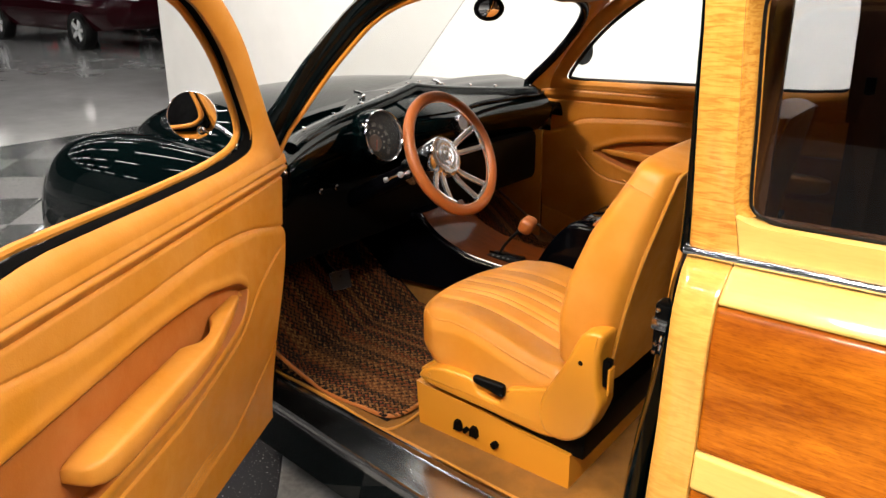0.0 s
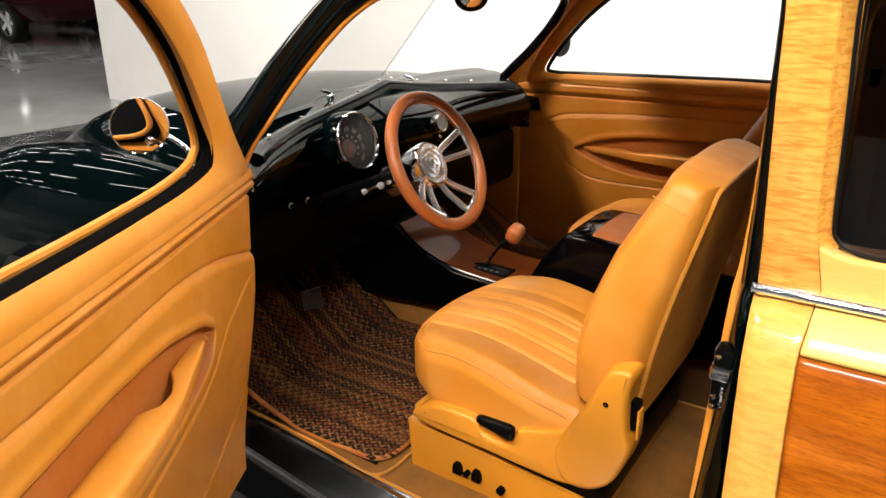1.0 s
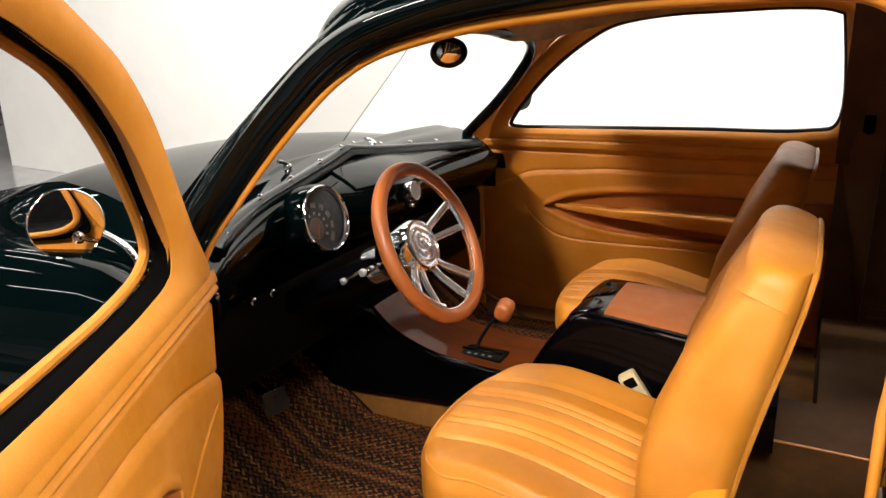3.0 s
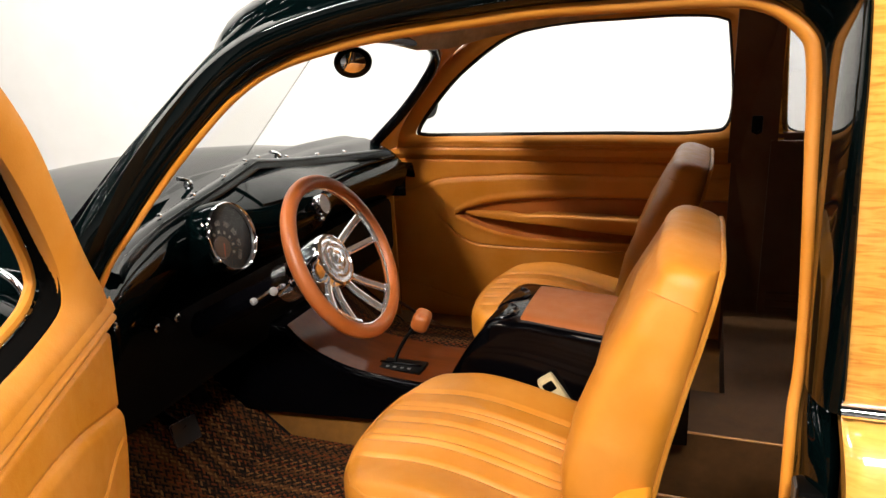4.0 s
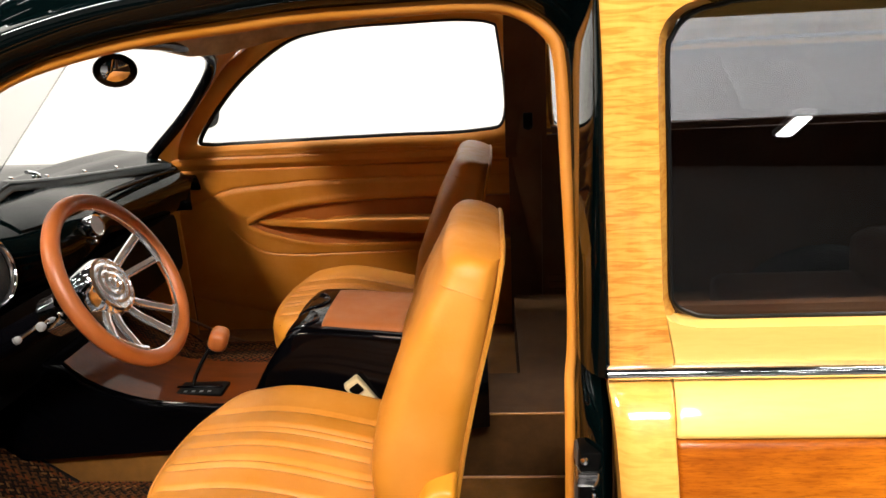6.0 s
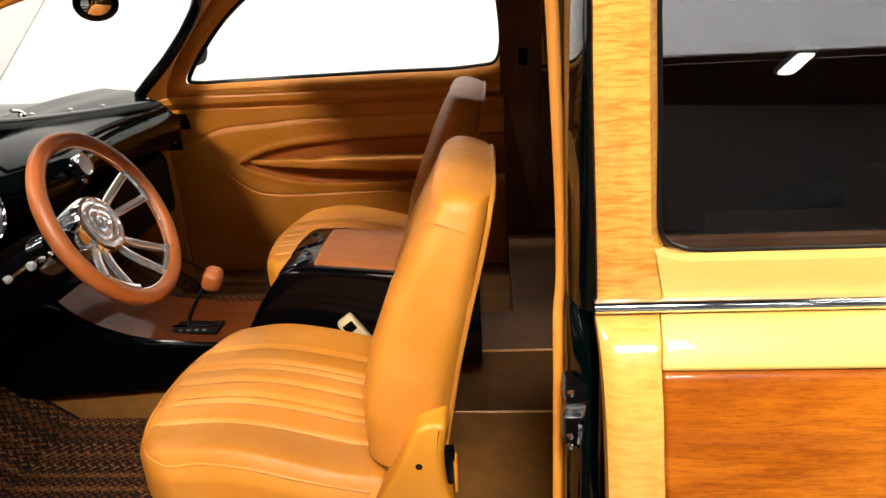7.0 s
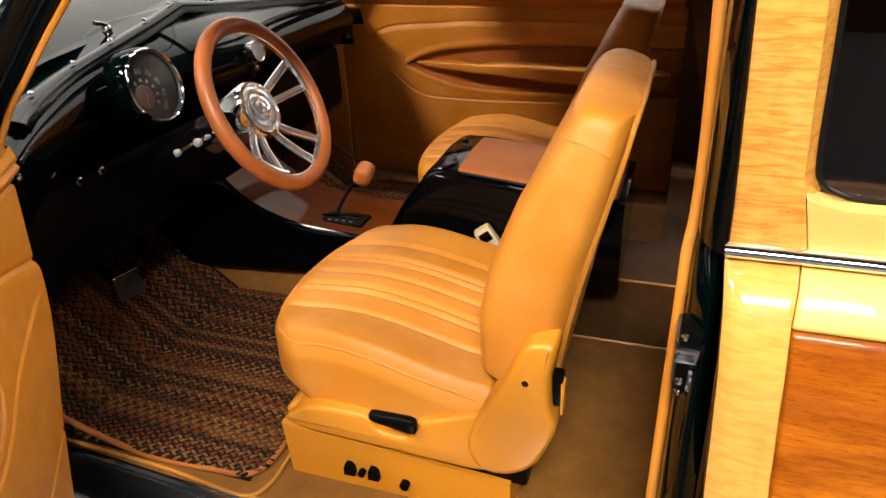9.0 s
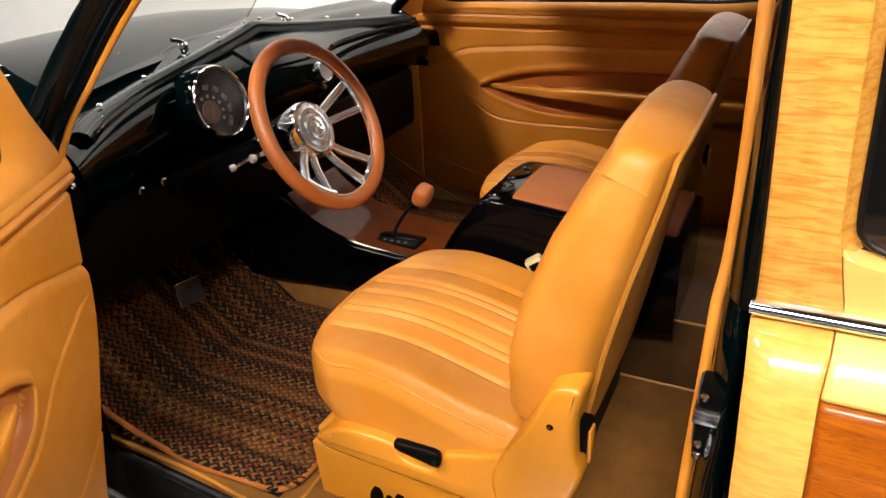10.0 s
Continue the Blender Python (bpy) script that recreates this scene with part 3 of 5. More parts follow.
for right in (False, True):
    rows = []
    nose = [(-1.17, 0.93, -0.02, 0.10), (-1.35, 0.952, -0.04, 0.22), (-1.55, 0.958, -0.055, 0.25), (-1.75, 0.956, -0.06, 0.26), (-1.95, 0.945, -0.06, 0.27), (-2.1, 0.925, -0.055, 0.28), (-2.22, 0.90, -0.045, 0.29), (-2.32, 0.855, -0.025, 0.30), (-2.39, 0.79, 0.0, 0.30), (-2.425, 0.71, 0.025, 0.29), (-2.43, 0.62, 0.05, 0.28), (-2.41, 0.50, 0.06, 0.27)]
    for x, z, o, i in nose:
        sec = []
        for k in range(25):
            a = math.pi * (k / 24)
            yy = (o + i) / 2 - (i - o) / 2 * math.cos(a)
            drop = 0.45 if k < 12 else 0.10
            sec.append(side(x, yy, z - (z - max(0.35, z - drop)) * (1 - math.sin(a) ** 0.55), right))
        rows.append(sec)
    part("front_fender", sheet(rows, 0.012, (0, 0, 1)), GREEN, wagon, "rounded glossy dark green front fender")
    c = side(-2.43, 0.165, 0.66, right)
    part("headlight", lathe([(0.09, 0.05), (0.1, -0.02), (0.095, -0.035), (0.08, -0.045), (0.001, -0.06)], c, (1, 0, 0.1)), CHROME, wagon, "round chrome-ringed headlight")

# chrome bumper round the nose
part("front_bumper", tube(spline([(-2.25, -0.045, 0.505), (-2.40, -0.03, 0.50), (-2.55, 0.10, 0.50), (-2.72, 0.45, 0.50), (-2.78, MID, 0.50), (-2.72, 1.24, 0.50), (-2.55, 1.59, 0.50), (-2.40, 1.72, 0.50), (-2.25, 1.735, 0.505)], 6), 0.04, 12), CHROME, wagon, "chrome front bumper")

# wheels
for x, z in ((-2.15, 0.083), (0.95, -0.037)):
    for right in (False, True):
        c = side(x, 0.14, z + 0.335, right)
        o = 1 if right else -1
        tyre = part("wheel", lathe([(0.20, -0.1), (0.31, -0.105), (0.332, -0.08), (0.336, -0.04), (0.336, 0.04), (0.332, 0.08), (0.31, 0.105), (0.20, 0.1)], c, (0, 1, 0), 40), RUBBER, wagon, "black tyre on a chrome rim")
        part("rim", lathe([(0.205, 0.0), (0.215, o * 0.09), (0.2, o * 0.1), (0.17, o * 0.05), (0.09, o * 0.04), (0.08, o * 0.075), (0.001, o * 0.085)], c, (0, 1, 0), 40), CHROME, tyre)

# sill, floor pan and side below the door
SILL = [(-1.25, 0.005, 0.108), (-1.03, -0.014, 0.094), (-0.79, -0.038, 0.081), (-0.515, -0.062, 0.069), (-0.25, -0.076, 0.060), (0.02, -0.085, 0.052)]
section = [(0.0, 0.292), (0.012, 0.309), (0.05, 0.316), (0.4, 0.317), (0.74, 0.316), (0.775, 0.309), (0.80, 0.309), (0.82, 0.317), (0.86, 0.323), (0.91, 0.323), (0.95, 0.318), (0.97, 0.308), (1.0, 0.302)]
part("scuff_plate", sheet([[(x, a + (b - a) * u, z) for u, z in section] for x, a, b in SILL], 0.006, (0, 0, -1)), STEEL, wagon, "scratched polished steel door sill plate")
for x in (-1.05, -0.80, -0.55, -0.30):
    part("screw", lathe([(0.004, 0), (0.0035, 0.001), (0.001, 0.0015)], (x, curve_at([(p[0], p[1] + 0.022) for p in SILL], x), 0.3165), (0, 0, 1), 10), CHROME, wagon)
part("rocker", sweep([(-1.25, 0.062, 0.2), (-0.6, 0.01, 0.2), (0.02, -0.03, 0.2)], [(-0.03, -0.05), (-0.045, 0.03), (-0.035, 0.085), (0.05, 0.085), (0.05, -0.05)]), GREEN, wagon, "dark green rocker panel")
part("floor_pan", slab((-1.7, 0.03, 0.27), (1.6, 2 * MID + 0.06, FLOOR), 0.004), CARPET, wagon, "tan carpeted floor")
part("toe_board", sheet([[(-1.36 - 0.30 * f, y, FLOOR + 0.002 + 0.34 * f) for y in (0.05, 0.4, 0.8, 1.2, 1.64)] for f in (0, 0.3, 0.6, 1)], 0.02, (1, 0, 1)), DARKCARPET, wagon, "carpeted toe board")
part("firewall", slab((-1.70, 0.06, 0.27), (-1.66, 1.63, 0.86), 0.01), BLACK, wagon, "black firewall")
part("cowl_side", prism([side(x, -0.03, z, True) for x, z in ((-1.72, 0.28), (-1.28, 0.28), (-1.28, 0.985), (-1.34, 0.99), (-1.72, 0.95))], (0, -0.02, 0)), GREEN, wagon, "dark green cowl side", False)
for right in (False, True):
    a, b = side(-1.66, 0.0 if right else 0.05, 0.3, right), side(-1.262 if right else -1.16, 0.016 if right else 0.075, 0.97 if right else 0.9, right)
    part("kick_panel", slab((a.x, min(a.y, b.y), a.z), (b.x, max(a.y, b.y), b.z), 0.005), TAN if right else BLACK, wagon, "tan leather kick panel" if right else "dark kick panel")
# carpet edge binding beside the sill
for path in ([(-1.3, 0.117), (-1.19, 0.112), (-0.97, 0.103), (-0.85, 0.091), (-0.785, 0.084), (-0.746, 0.092), (-0.729, 0.13), (-0.729, 0.2), (-0.731, 0.26)], [(-0.75, 0.085), (-0.6, 0.080), (-0.4, 0.073), (-0.2, 0.066), (0.0, 0.06)]):
    part("carpet_binding", tube(spline([(x, y, 0.316) for x, y in path], 6), 0.0035), PIPING, wagon, "tan bound carpet edge")

# wooden rear side
def plank(name, outline, y0, thick, material, parent, label, r=0.006, right=False):
    bm = prism([side(x, y0, z, right) for x, z in outline], (0, thick if not right else -thick, 0))
    bmesh.ops.bevel(bm, geom=bm.edges[:], offset=r, segments=3, affect="EDGES", profile=0.5)
    return part(name, bm, material, parent, label)


BODY_Y = [(0.30, -0.117), (0.5, -0.12), (0.68, -0.105), (0.78, -0.09), (0.86, -0.073), (0.91, -0.062), (0.94, -0.050), (0.965, -0.031), (0.985, -0.008)]


BOW = np.polyfit([z for z, y in BODY_Y], [y for z, y in BODY_Y], 5)


def bowed(name, near, far, z0, z1, proud, material, parent, label, right):
    """A piece of the bowed body side between two edges given as (z, x)."""
    rows = []
    n = 40
    for k in range(n + 1):
        z = z0 + (z1 - z0) * k / n
        a, b = curve_at(near, z), curve_at(far, z)
        end = 0.004 * (max(0, 1 - (z - z0) / 0.006) ** 2 + max(0, 1 - (z1 - z) / 0.006) ** 2)
        row = []
        for u in (0, 0.001, 0.0025, 0.005, 0.008, 0.011, 0.014, 0.018, 0.022, 0.027):
            row.append((a + u, 0.009 * max(0, 1 - u / 0.027) ** 3 if name == "post_lower" else 0.003 * max(0, 1 - u / 0.005) ** 2))
        c = a + 0.027
        row += [(c + (b - c) * g, 0) for g in (0.3, 0.6, 0.8)] + [(b - 0.004, 0), (b - 0.001, 0.001), (b, 0.003)]
        rows.append([side(x, float(np.polyval(BOW, z)) - proud + e + end, z, right) for x, e in row])
    return part(name, sheet(rows, 0.03, (0, 1 if right else -1, 0)), material, parent, label)


for right in (False, True):
    quarter = part("quarter_panel", prism([side(x, 0.03, z, right) for x, z in ((0.03, 0.3), (1.6, 0.3), (1.6, 1.0), (0.03, 1.0))], (0, 0.02 if right else 0.03, 0)), GREEN, wagon, "rear side framed in maple with mahogany panels", False)
    plank("post_upper", [(0.0, 1.0), (0.075, 1.0), (0.063, 1.055), (0.056, 1.078), (0.050, 1.2), *[(0.041 + 0.045 * (1 - math.cos(a * math.pi / 20)), 1.345 + 0.044 * math.sin(a * math.pi / 20)) for a in range(11)], (0.086, 1.47), (-0.022, 1.47), (-0.012, 1.3)], 0.0, 0.06, MAPLE, quarter, "figured maple pillar", 0.002, right)
    bowed("post_lower", [(0.30, 0.017), (0.5, 0.015), (0.69, 0.013), (0.79, 0.010), (0.86, 0.0075), (0.93, 0.004), (0.985, 0.0)], [(0.30, 0.088), (0.5, 0.082), (0.69, 0.077), (0.79, 0.072), (0.86, 0.069), (0.93, 0.067), (0.985, 0.071)], 0.30, 0.984, 0.0, MAPLE_POST, quarter, "figured maple post", right)
    plank("window_rail", [(0.0752, 1.001), (1.6, 1.001), (1.6, 1.042), (0.10, 1.042), (0.08, 1.046), (0.0635, 1.0565)], 0.0, 0.036, MAPLE_RAIL, quarter, "pale maple window rail", 0.0018, right)
    plank("top_rail", [(0.088, 1.39), (1.6, 1.385), (1.6, 1.47), (0.088, 1.47)], 0.0, 0.06, MAPLE_RAIL, quarter, "pale maple top rail", 0.005, right)
    joint = [(0.30, 0.089), (0.5, 0.083), (0.69, 0.078), (0.79, 0.073), (0.86, 0.070), (0.93, 0.068), (0.985, 0.072)]
    far = [(0.3, 1.6), (1.0, 1.6)]
    bowed("belt_rail", joint, far, 0.934, 0.984, 0.0, MAPLE_RAIL, quarter, "pale maple belt rail", right)
    bowed("wood_panel", joint, far, 0.714, 0.933, -0.005, MAHOGANY, quarter, "varnished mahogany panel", right)
    bowed("lower_rail", joint, far, 0.655, 0.713, 0.0, MAPLE_RAIL, quarter, "pale maple lower rail", right)
    bowed("wood_panel", joint, far, 0.31, 0.654, -0.005, MAHOGANY, quarter, "varnished mahogany panel", right)
    o = -1 if right else 1
    half = [(o * 0.015 * math.sin(math.pi * k / 10) - o * 0.002, 0.009 * math.cos(math.pi * k / 10)) for k in range(11)]
    strip = sweep([side(-0.002, -0.002, 0.993, right), side(1.6, -0.002, 0.993, right)], half + [(-o * 0.012, -0.010), (-o * 0.012, 0.010)])
    part("belt_moulding", strip, CHROME, quarter, "chrome belt moulding")
    ob = part("side_glass", prism([side(x, 0.035 + 0.25 * (z - 1.03), z, right) for x, z in ((0.05, 1.03), (1.6, 1.03), (1.6, 1.395), (0.05, 1.395))], (0, 0.004, 0)), SMOKE, quarter, "grey tinted side glass", False)
    ob.visible_shadow = False
    part("glass_seal", tube(spline([side(x, 0.030, z, right) for x, z in ((1.6, 1.044), (0.8, 1.044), (0.2, 1.044), (0.12, 1.045), (0.098, 1.049), (0.080, 1.060), (0.073, 1.085), (0.067, 1.2), (0.059, 1.33), (0.063, 1.355), (0.078, 1.374), (0.11, 1.384), (0.2, 1.388), (0.8, 1.388), (1.6, 1.388))], 5), 0.0028, 6, up=(0, 1, 0)), RUBBER, quarter)
    # the reveal that leads from the face of the post to the glass
    way = spline([(x, z, 0) for x, z in ((0.063, 1.052), (0.056, 1.078), (0.050, 1.2), (0.0425, 1.335), (0.047, 1.366), (0.058, 1.382), (0.086, 1.389))], 5)
    part("reveal", sheet([[side(p.x - 0.003 + g * 0.018, 0.004 + g * 0.036, p.y - 0.004 * g, right) for g in (0, 0.3, 0.7, 1.0)] for p in way], 0.004, (-1, 0, 0)), MAPLE, quarter, "figured maple window reveal")
    # painted pillar between the opening and the wood
    part("door_pillar", prism([side(x, 0.02 if right else 0.045, z, right) for x, z in (((-0.03, 0.3), (0.02, 0.3), (0.014, 0.9), (0.0, 1.0), (-0.008, 1.3), (-0.02, 1.46), (-0.05, 1.46), (-0.024, 1.3), (-0.018, 1.0), (-0.03, 0.9)) if right else ((-0.03, 0.3), (0.02, 0.3), (0.014, 0.9), (0.0, 0.995), (-0.018, 0.995), (-0.03, 0.9)))], (0, 0.10 if not right else 0.02, 0)), GREEN, wagon, "glossy dark green door pillar", False)
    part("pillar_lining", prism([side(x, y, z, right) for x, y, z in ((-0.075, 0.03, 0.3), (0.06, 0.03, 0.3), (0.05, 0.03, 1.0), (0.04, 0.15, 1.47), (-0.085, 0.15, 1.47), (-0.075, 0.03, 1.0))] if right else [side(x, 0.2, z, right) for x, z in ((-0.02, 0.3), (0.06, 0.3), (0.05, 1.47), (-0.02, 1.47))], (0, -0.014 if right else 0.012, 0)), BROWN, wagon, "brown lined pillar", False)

# rounded painted pillar beside the wood, from the welt out to the face of the post
rows = []
for k in range(25):
    z = 0.985 + 0.48 * k / 24
    inner = Vector((-0.027, lip_y(min(z, 1.36)) - 0.018, z))
    outer = Vector((curve_at([(0.98, 0.0005), (1.3, -0.0125), (1.47, -0.0225)], z), -0.003, z))
    rows.append([Vector((inner.x + (outer.x - inner.x) * (1 - math.cos(a * math.pi / 24)), inner.y + (outer.y - inner.y) * math.sin(a * math.pi / 24), z)) for a in range(13)])
part("pillar_skin", sheet(rows, 0.006, (-0.6, -0.8, 0)), GREEN, wagon, "rounded glossy dark green door pillar")

# ---- doors ----
DOOR_LINES = {
    True: {
        "top": [(0.255, 0.768), (0.30, 0.796), (0.38, 0.815), (0.44, 0.826), (0.60, 0.834), (0.78, 0.830), (1.12, 0.822)],
        "low": [(0.255, 0.768), (0.286, 0.716), (0.37, 0.684), (0.47, 0.666), (0.60, 0.655), (0.85, 0.65), (1.12, 0.655)],
        "sweep": [(0.0, 0.828), (0.08, 0.850), (0.21, 0.882), (0.38, 0.899), (0.60, 0.897), (0.80, 0.899), (0.93, 0.915), (1.12, 0.94)],
        "lowsweep": [(0.03, 0.80), (0.10, 0.782), (0.20, 0.740), (0.29, 0.676), (0.40, 0.645), (0.50, 0.625), (0.62, 0.612), (1.12, 0.605)],
        "foot": [(0.10, 0.558), (0.21, 0.503), (0.346, 0.454), (0.485, 0.440), (0.7, 0.41), (1.12, 0.395)],
        "rails": (0.956, 0.985),
    },
    False: {
        "top": [(0.255, 0.733), (0.30, 0.757), (0.378, 0.783), (0.506, 0.803), (0.64, 0.812), (0.87, 0.817), (1.25, 0.818)],
        "low": [(0.255, 0.733), (0.295, 0.715), (0.335, 0.698), (0.437, 0.668), (0.564, 0.654), (0.83, 0.652), (1.25, 0.655)],
        "sweep": [(0.0, 0.79), (0.06, 0.81), (0.12, 0.832), (0.211, 0.865), (0.386, 0.879), (0.574, 0.888), (1.25, 0.888)],
        "lowsweep": [(0.16, 0.76), (0.22, 0.688), (0.306, 0.628), (0.437, 0.614), (0.60, 0.616), (0.83, 0.620), (1.25, 0.622)],
        "foot": [(0.0, 0.452), (0.10, 0.428), (0.268, 0.384), (0.45, 0.345), (0.7, 0.32), (1.25, 0.30)],
        "rails": (0.937, 0.982),
    },
}


def place(m, u, w, z):
    return m @ Vector((u, w, z))


def traced(points):
    """A smooth curve through (u, z) points as two arrays."""
    way = spline([(u, z, 0) for u, z in points], 14)
    return np.array([p.x for p in way]), np.array([p.y for p in way])


LINES = {(d, name): traced(points) for d, lines in DOOR_LINES.items() for name, points in lines.items() if name != "rails"}


def height(driver, name, u):
    return float(np.interp(u, *LINES[(driver, name)]))


def relief(driver, u, z):
    """Padding of the panel: creases along the sweeps, a hollow in the leaf-shaped recess."""
    w = 0.0
    r0, r1 = DOOR_LINES[driver]["rails"]
    w += 0.014 * smoothstep(r0 + 0.002, r0 + 0.022, z) * (1 - 0.6 * smoothstep(r1 + 0.002, r1 + 0.047, z))
    w -= 0.006 * math.exp(-(((z - r0) / 0.003) ** 2)) + 0.005 * math.exp(-(((z - r1) / 0.003) ** 2))
    d = z - height(driver, "sweep", u)
    w += 0.006 * smoothstep(0.003, -0.02, d) - 0.004 * math.exp(-((d / 0.0035) ** 2))
    top, low = height(driver, "top", u), height(driver, "low", u)
    if u > 0.255:
        e = min(top - z, z - low)
        w -= 0.020 * smoothstep(-0.001, 0.011, e)
        w += 0.003 * math.exp(-(((e + 0.010) / 0.010) ** 2))
    d = z - height(driver, "lowsweep", u)
    start = 0.03 if driver else 0.16
    w -= 0.0045 * math.exp(-((d / 0.0035) ** 2)) * smoothstep(start, start + 0.06, u)
    d = z - height(driver, "foot", u)
    w -= 0.004 * math.exp(-((d / 0.0035) ** 2))
    for k in (1, 2, 3):
        w -= 0.003 * math.exp(-(((d - 0.011 * k) / 0.0035) ** 2)) * smoothstep(0.40, 0.46, u)
    return w


def front_edge(z):
    return curve_at([(0.36, 0.14), (0.56, 0.10), (0.80, 0.03), (0.98, 0.0), (1.05, 0.0)], z)


def build_door(m, label, driver):
    def bent(u, w, z):
        return place(m, u, w - 0.06 * smoothstep(0.9, 0.4, z) ** 2 * 0.5, z)

    shell = bmesh.new()
    out = [(0.14, 0.36), (1.12, 0.36), (1.12, 1.0), (0.0, 1.0), (0.0, 0.97), (0.10, 0.56)] if driver else [(-0.1, 0.28), (1.25, 0.28), (1.25, 1.0), (-0.1, 1.0)]
    skin(shell, [[bent(u, -0.03, z) for u, z in out], [bent(u, -0.10, z) for u, z in out]])
    root = part("car_door", shell, GREEN, wagon, label, False)
    nu, nz = 400, 240
    low_z = 0.365 if driver else 0.315
    end = 1.115 if driver else 1.205
    pts = []
    for j in range(nz + 1):
        z = low_z + (1.012 - low_z) * j / nz
        a = front_edge(z) if driver else 0.0
        pts.append([(a + (end - a) * i / nu, z) for i in range(nu + 1)])

    grid = [[bent(u, relief(driver, u, z), z) for u, z in row] for row in pts]
    part("door_panel", skin(bmesh.new(), grid, False, False), TAN, root, "padded tan leather door panel")
    leaf = []
    for k in range(241):
        u = 0.2575 + (end - 0.002 - 0.2575) * (k / 240) ** 1.3
        a, b = height(driver, "low", u) + 0.0012, height(driver, "top", u) - 0.0012
        leaf.append([bent(u, relief(driver, u, a + (b - a) * g / 40) + 0.0012, a + (b - a) * g / 40) for g in range(41)])
    part("recess", skin(bmesh.new(), leaf, False, False), RUST, root, "rust leather leaf-shaped recess")
    edge = bmesh.new()
    skin(edge, [[bent(front_edge(z), relief(driver, front_edge(z), z), z), bent(front_edge(z) + 0.002, -0.05, z)] for z in [0.365 + 0.01 * k for k in range(65)]], False, False)
    part("door_edge", edge, TAN, root)
    part("bottom_edge", skin(bmesh.new(), [[bent(u, 0.004, 0.366), bent(u, -0.06, 0.362)] for u in (0.14, 0.4, 0.8, 1.115)], False, False), TAN, root)
    # armrest: a blade that grows out of the recess, scooped behind for the fingers, then a long pad
    rings = []
    for u, zt, zb, a, b in ((0.295, 0.766, 0.757, -0.014, 0.002), (0.33, 0.768, 0.748, -0.014, 0.014), (0.37, 0.768, 0.740, -0.014, 0.024), (0.405, 0.767, 0.735, -0.012, 0.031), (0.43, 0.764, 0.731, 0.006, 0.036), (0.46, 0.760, 0.728, 0.016, 0.041), (0.49, 0.757, 0.725, 0.012, 0.045), (0.508, 0.757, 0.723, -0.006, 0.047), (0.52, 0.758, 0.722, -0.014, 0.049), (0.58, 0.757, 0.717, -0.014, 0.052), (0.65, 0.756, 0.711, -0.014, 0.054), (0.77, 0.752, 0.701, -0.014, 0.055), (0.81, 0.750, 0.699, -0.014, 0.053), (0.832, 0.747, 0.701, -0.014, 0.047), (0.847, 0.742, 0.706, -0.014, 0.036), (0.853, 0.735, 0.712, -0.014, 0.02)):
        if not driver:
            drop = 0.020 * smoothstep(0.60, 0.30, u)
            zt, zb, u = zt - drop, zb - drop - 0.014 * smoothstep(0.45, 0.8, u), u + 0.055 * smoothstep(0.30, 0.42, u) + 1.1 * max(0, u - 0.62)
        ring = []
        for q in range(24):
            c, s_ = math.cos(2 * math.pi * q / 24), math.sin(2 * math.pi * q / 24)
            sq = lambda v: math.copysign(abs(v) ** 0.42, v)
            ring.append(bent(u, (a + b) / 2 + (b - a) / 2 * sq(c), (zt + zb) / 2 + (zt - zb) / 2 * sq(s_)))
        rings.append(ring)
    part("armrest", skin(bmesh.new(), rings), TAN, root, "padded tan leather armrest")
    # window frame
    if driver:
        inner = [(1.08, 1.05), (0.8, 1.046), (0.527, 1.038), (0.351, 1.036), (0.26, 1.037), (0.168, 1.045), (0.138, 1.063), (0.136, 1.108), (0.178, 1.197), (0.229, 1.27), (0.303, 1.338), (0.37, 1.372), (0.45, 1.405), (0.56, 1.43), (0.75, 1.45), (0.95, 1.44), (1.075, 1.34)]
        outer = [(1.12, 0.99), (0.8, 0.99), (0.527, 0.99), (0.351, 0.99), (0.2, 0.99), (0.06, 0.988), (-0.006, 1.0), (0.058, 1.10), (0.109, 1.2), (0.148, 1.276), (0.208, 1.345), (0.275, 1.39), (0.40, 1.45), (0.55, 1.48), (0.75, 1.5), (0.98, 1.49), (1.125, 1.36)]
    else:
        inner = [(1.09, 1.034), (0.8, 1.03), (0.5, 1.026), (0.25, 1.022), (0.145, 1.022), (0.115, 1.04), (0.185, 1.130), (0.282, 1.227), (0.392, 1.309), (0.494, 1.365), (0.6, 1.388), (0.72, 1.398), (0.85, 1.40), (1.02, 1.402), (1.145, 1.388), (1.172, 1.339), (1.188, 1.08)]
        outer = [(1.2, 0.99), (0.8, 0.99), (0.5, 0.99), (0.2, 0.99), (0.03, 0.985), (0.06, 1.06), (0.13, 1.15), (0.23, 1.265), (0.34, 1.345), (0.46, 1.40), (0.58, 1.425), (0.72, 1.435), (0.85, 1.44), (1.05, 1.44), (1.18, 1.42), (1.215, 1.35), (1.225, 1.08)]
    lean = (lambda z: 0.0) if driver else (lambda z: 0.2 * max(0, z - 1.0))
    a = spline([(u, z, 0) for u, z in inner], 6, True)
    b = spline([(u, z, 0) for u, z in outer], 6, True)
    rings = []
    for p, q in zip(a, b):
        P = lambda f, w: place(m, p.x + (q.x - p.x) * f, w + lean(p.y), p.y + (q.y - p.y) * f)
        rings.append([P(0.03, -0.012), P(0.0, -0.004), P(0.18, 0.005), P(0.5, 0.012), P(0.85, 0.010), P(1.0, -0.002), P(1.0, -0.05), P(0.8, -0.055)])
    part("window_frame", skin(bmesh.new(), rings, loop=True), TAN, root, "tan leather-wrapped window frame")
    if driver:
        def shift(p):
            return -0.032 * smoothstep(1.035, 1.075, p.y) * smoothstep(0.6, 0.35, p.x)

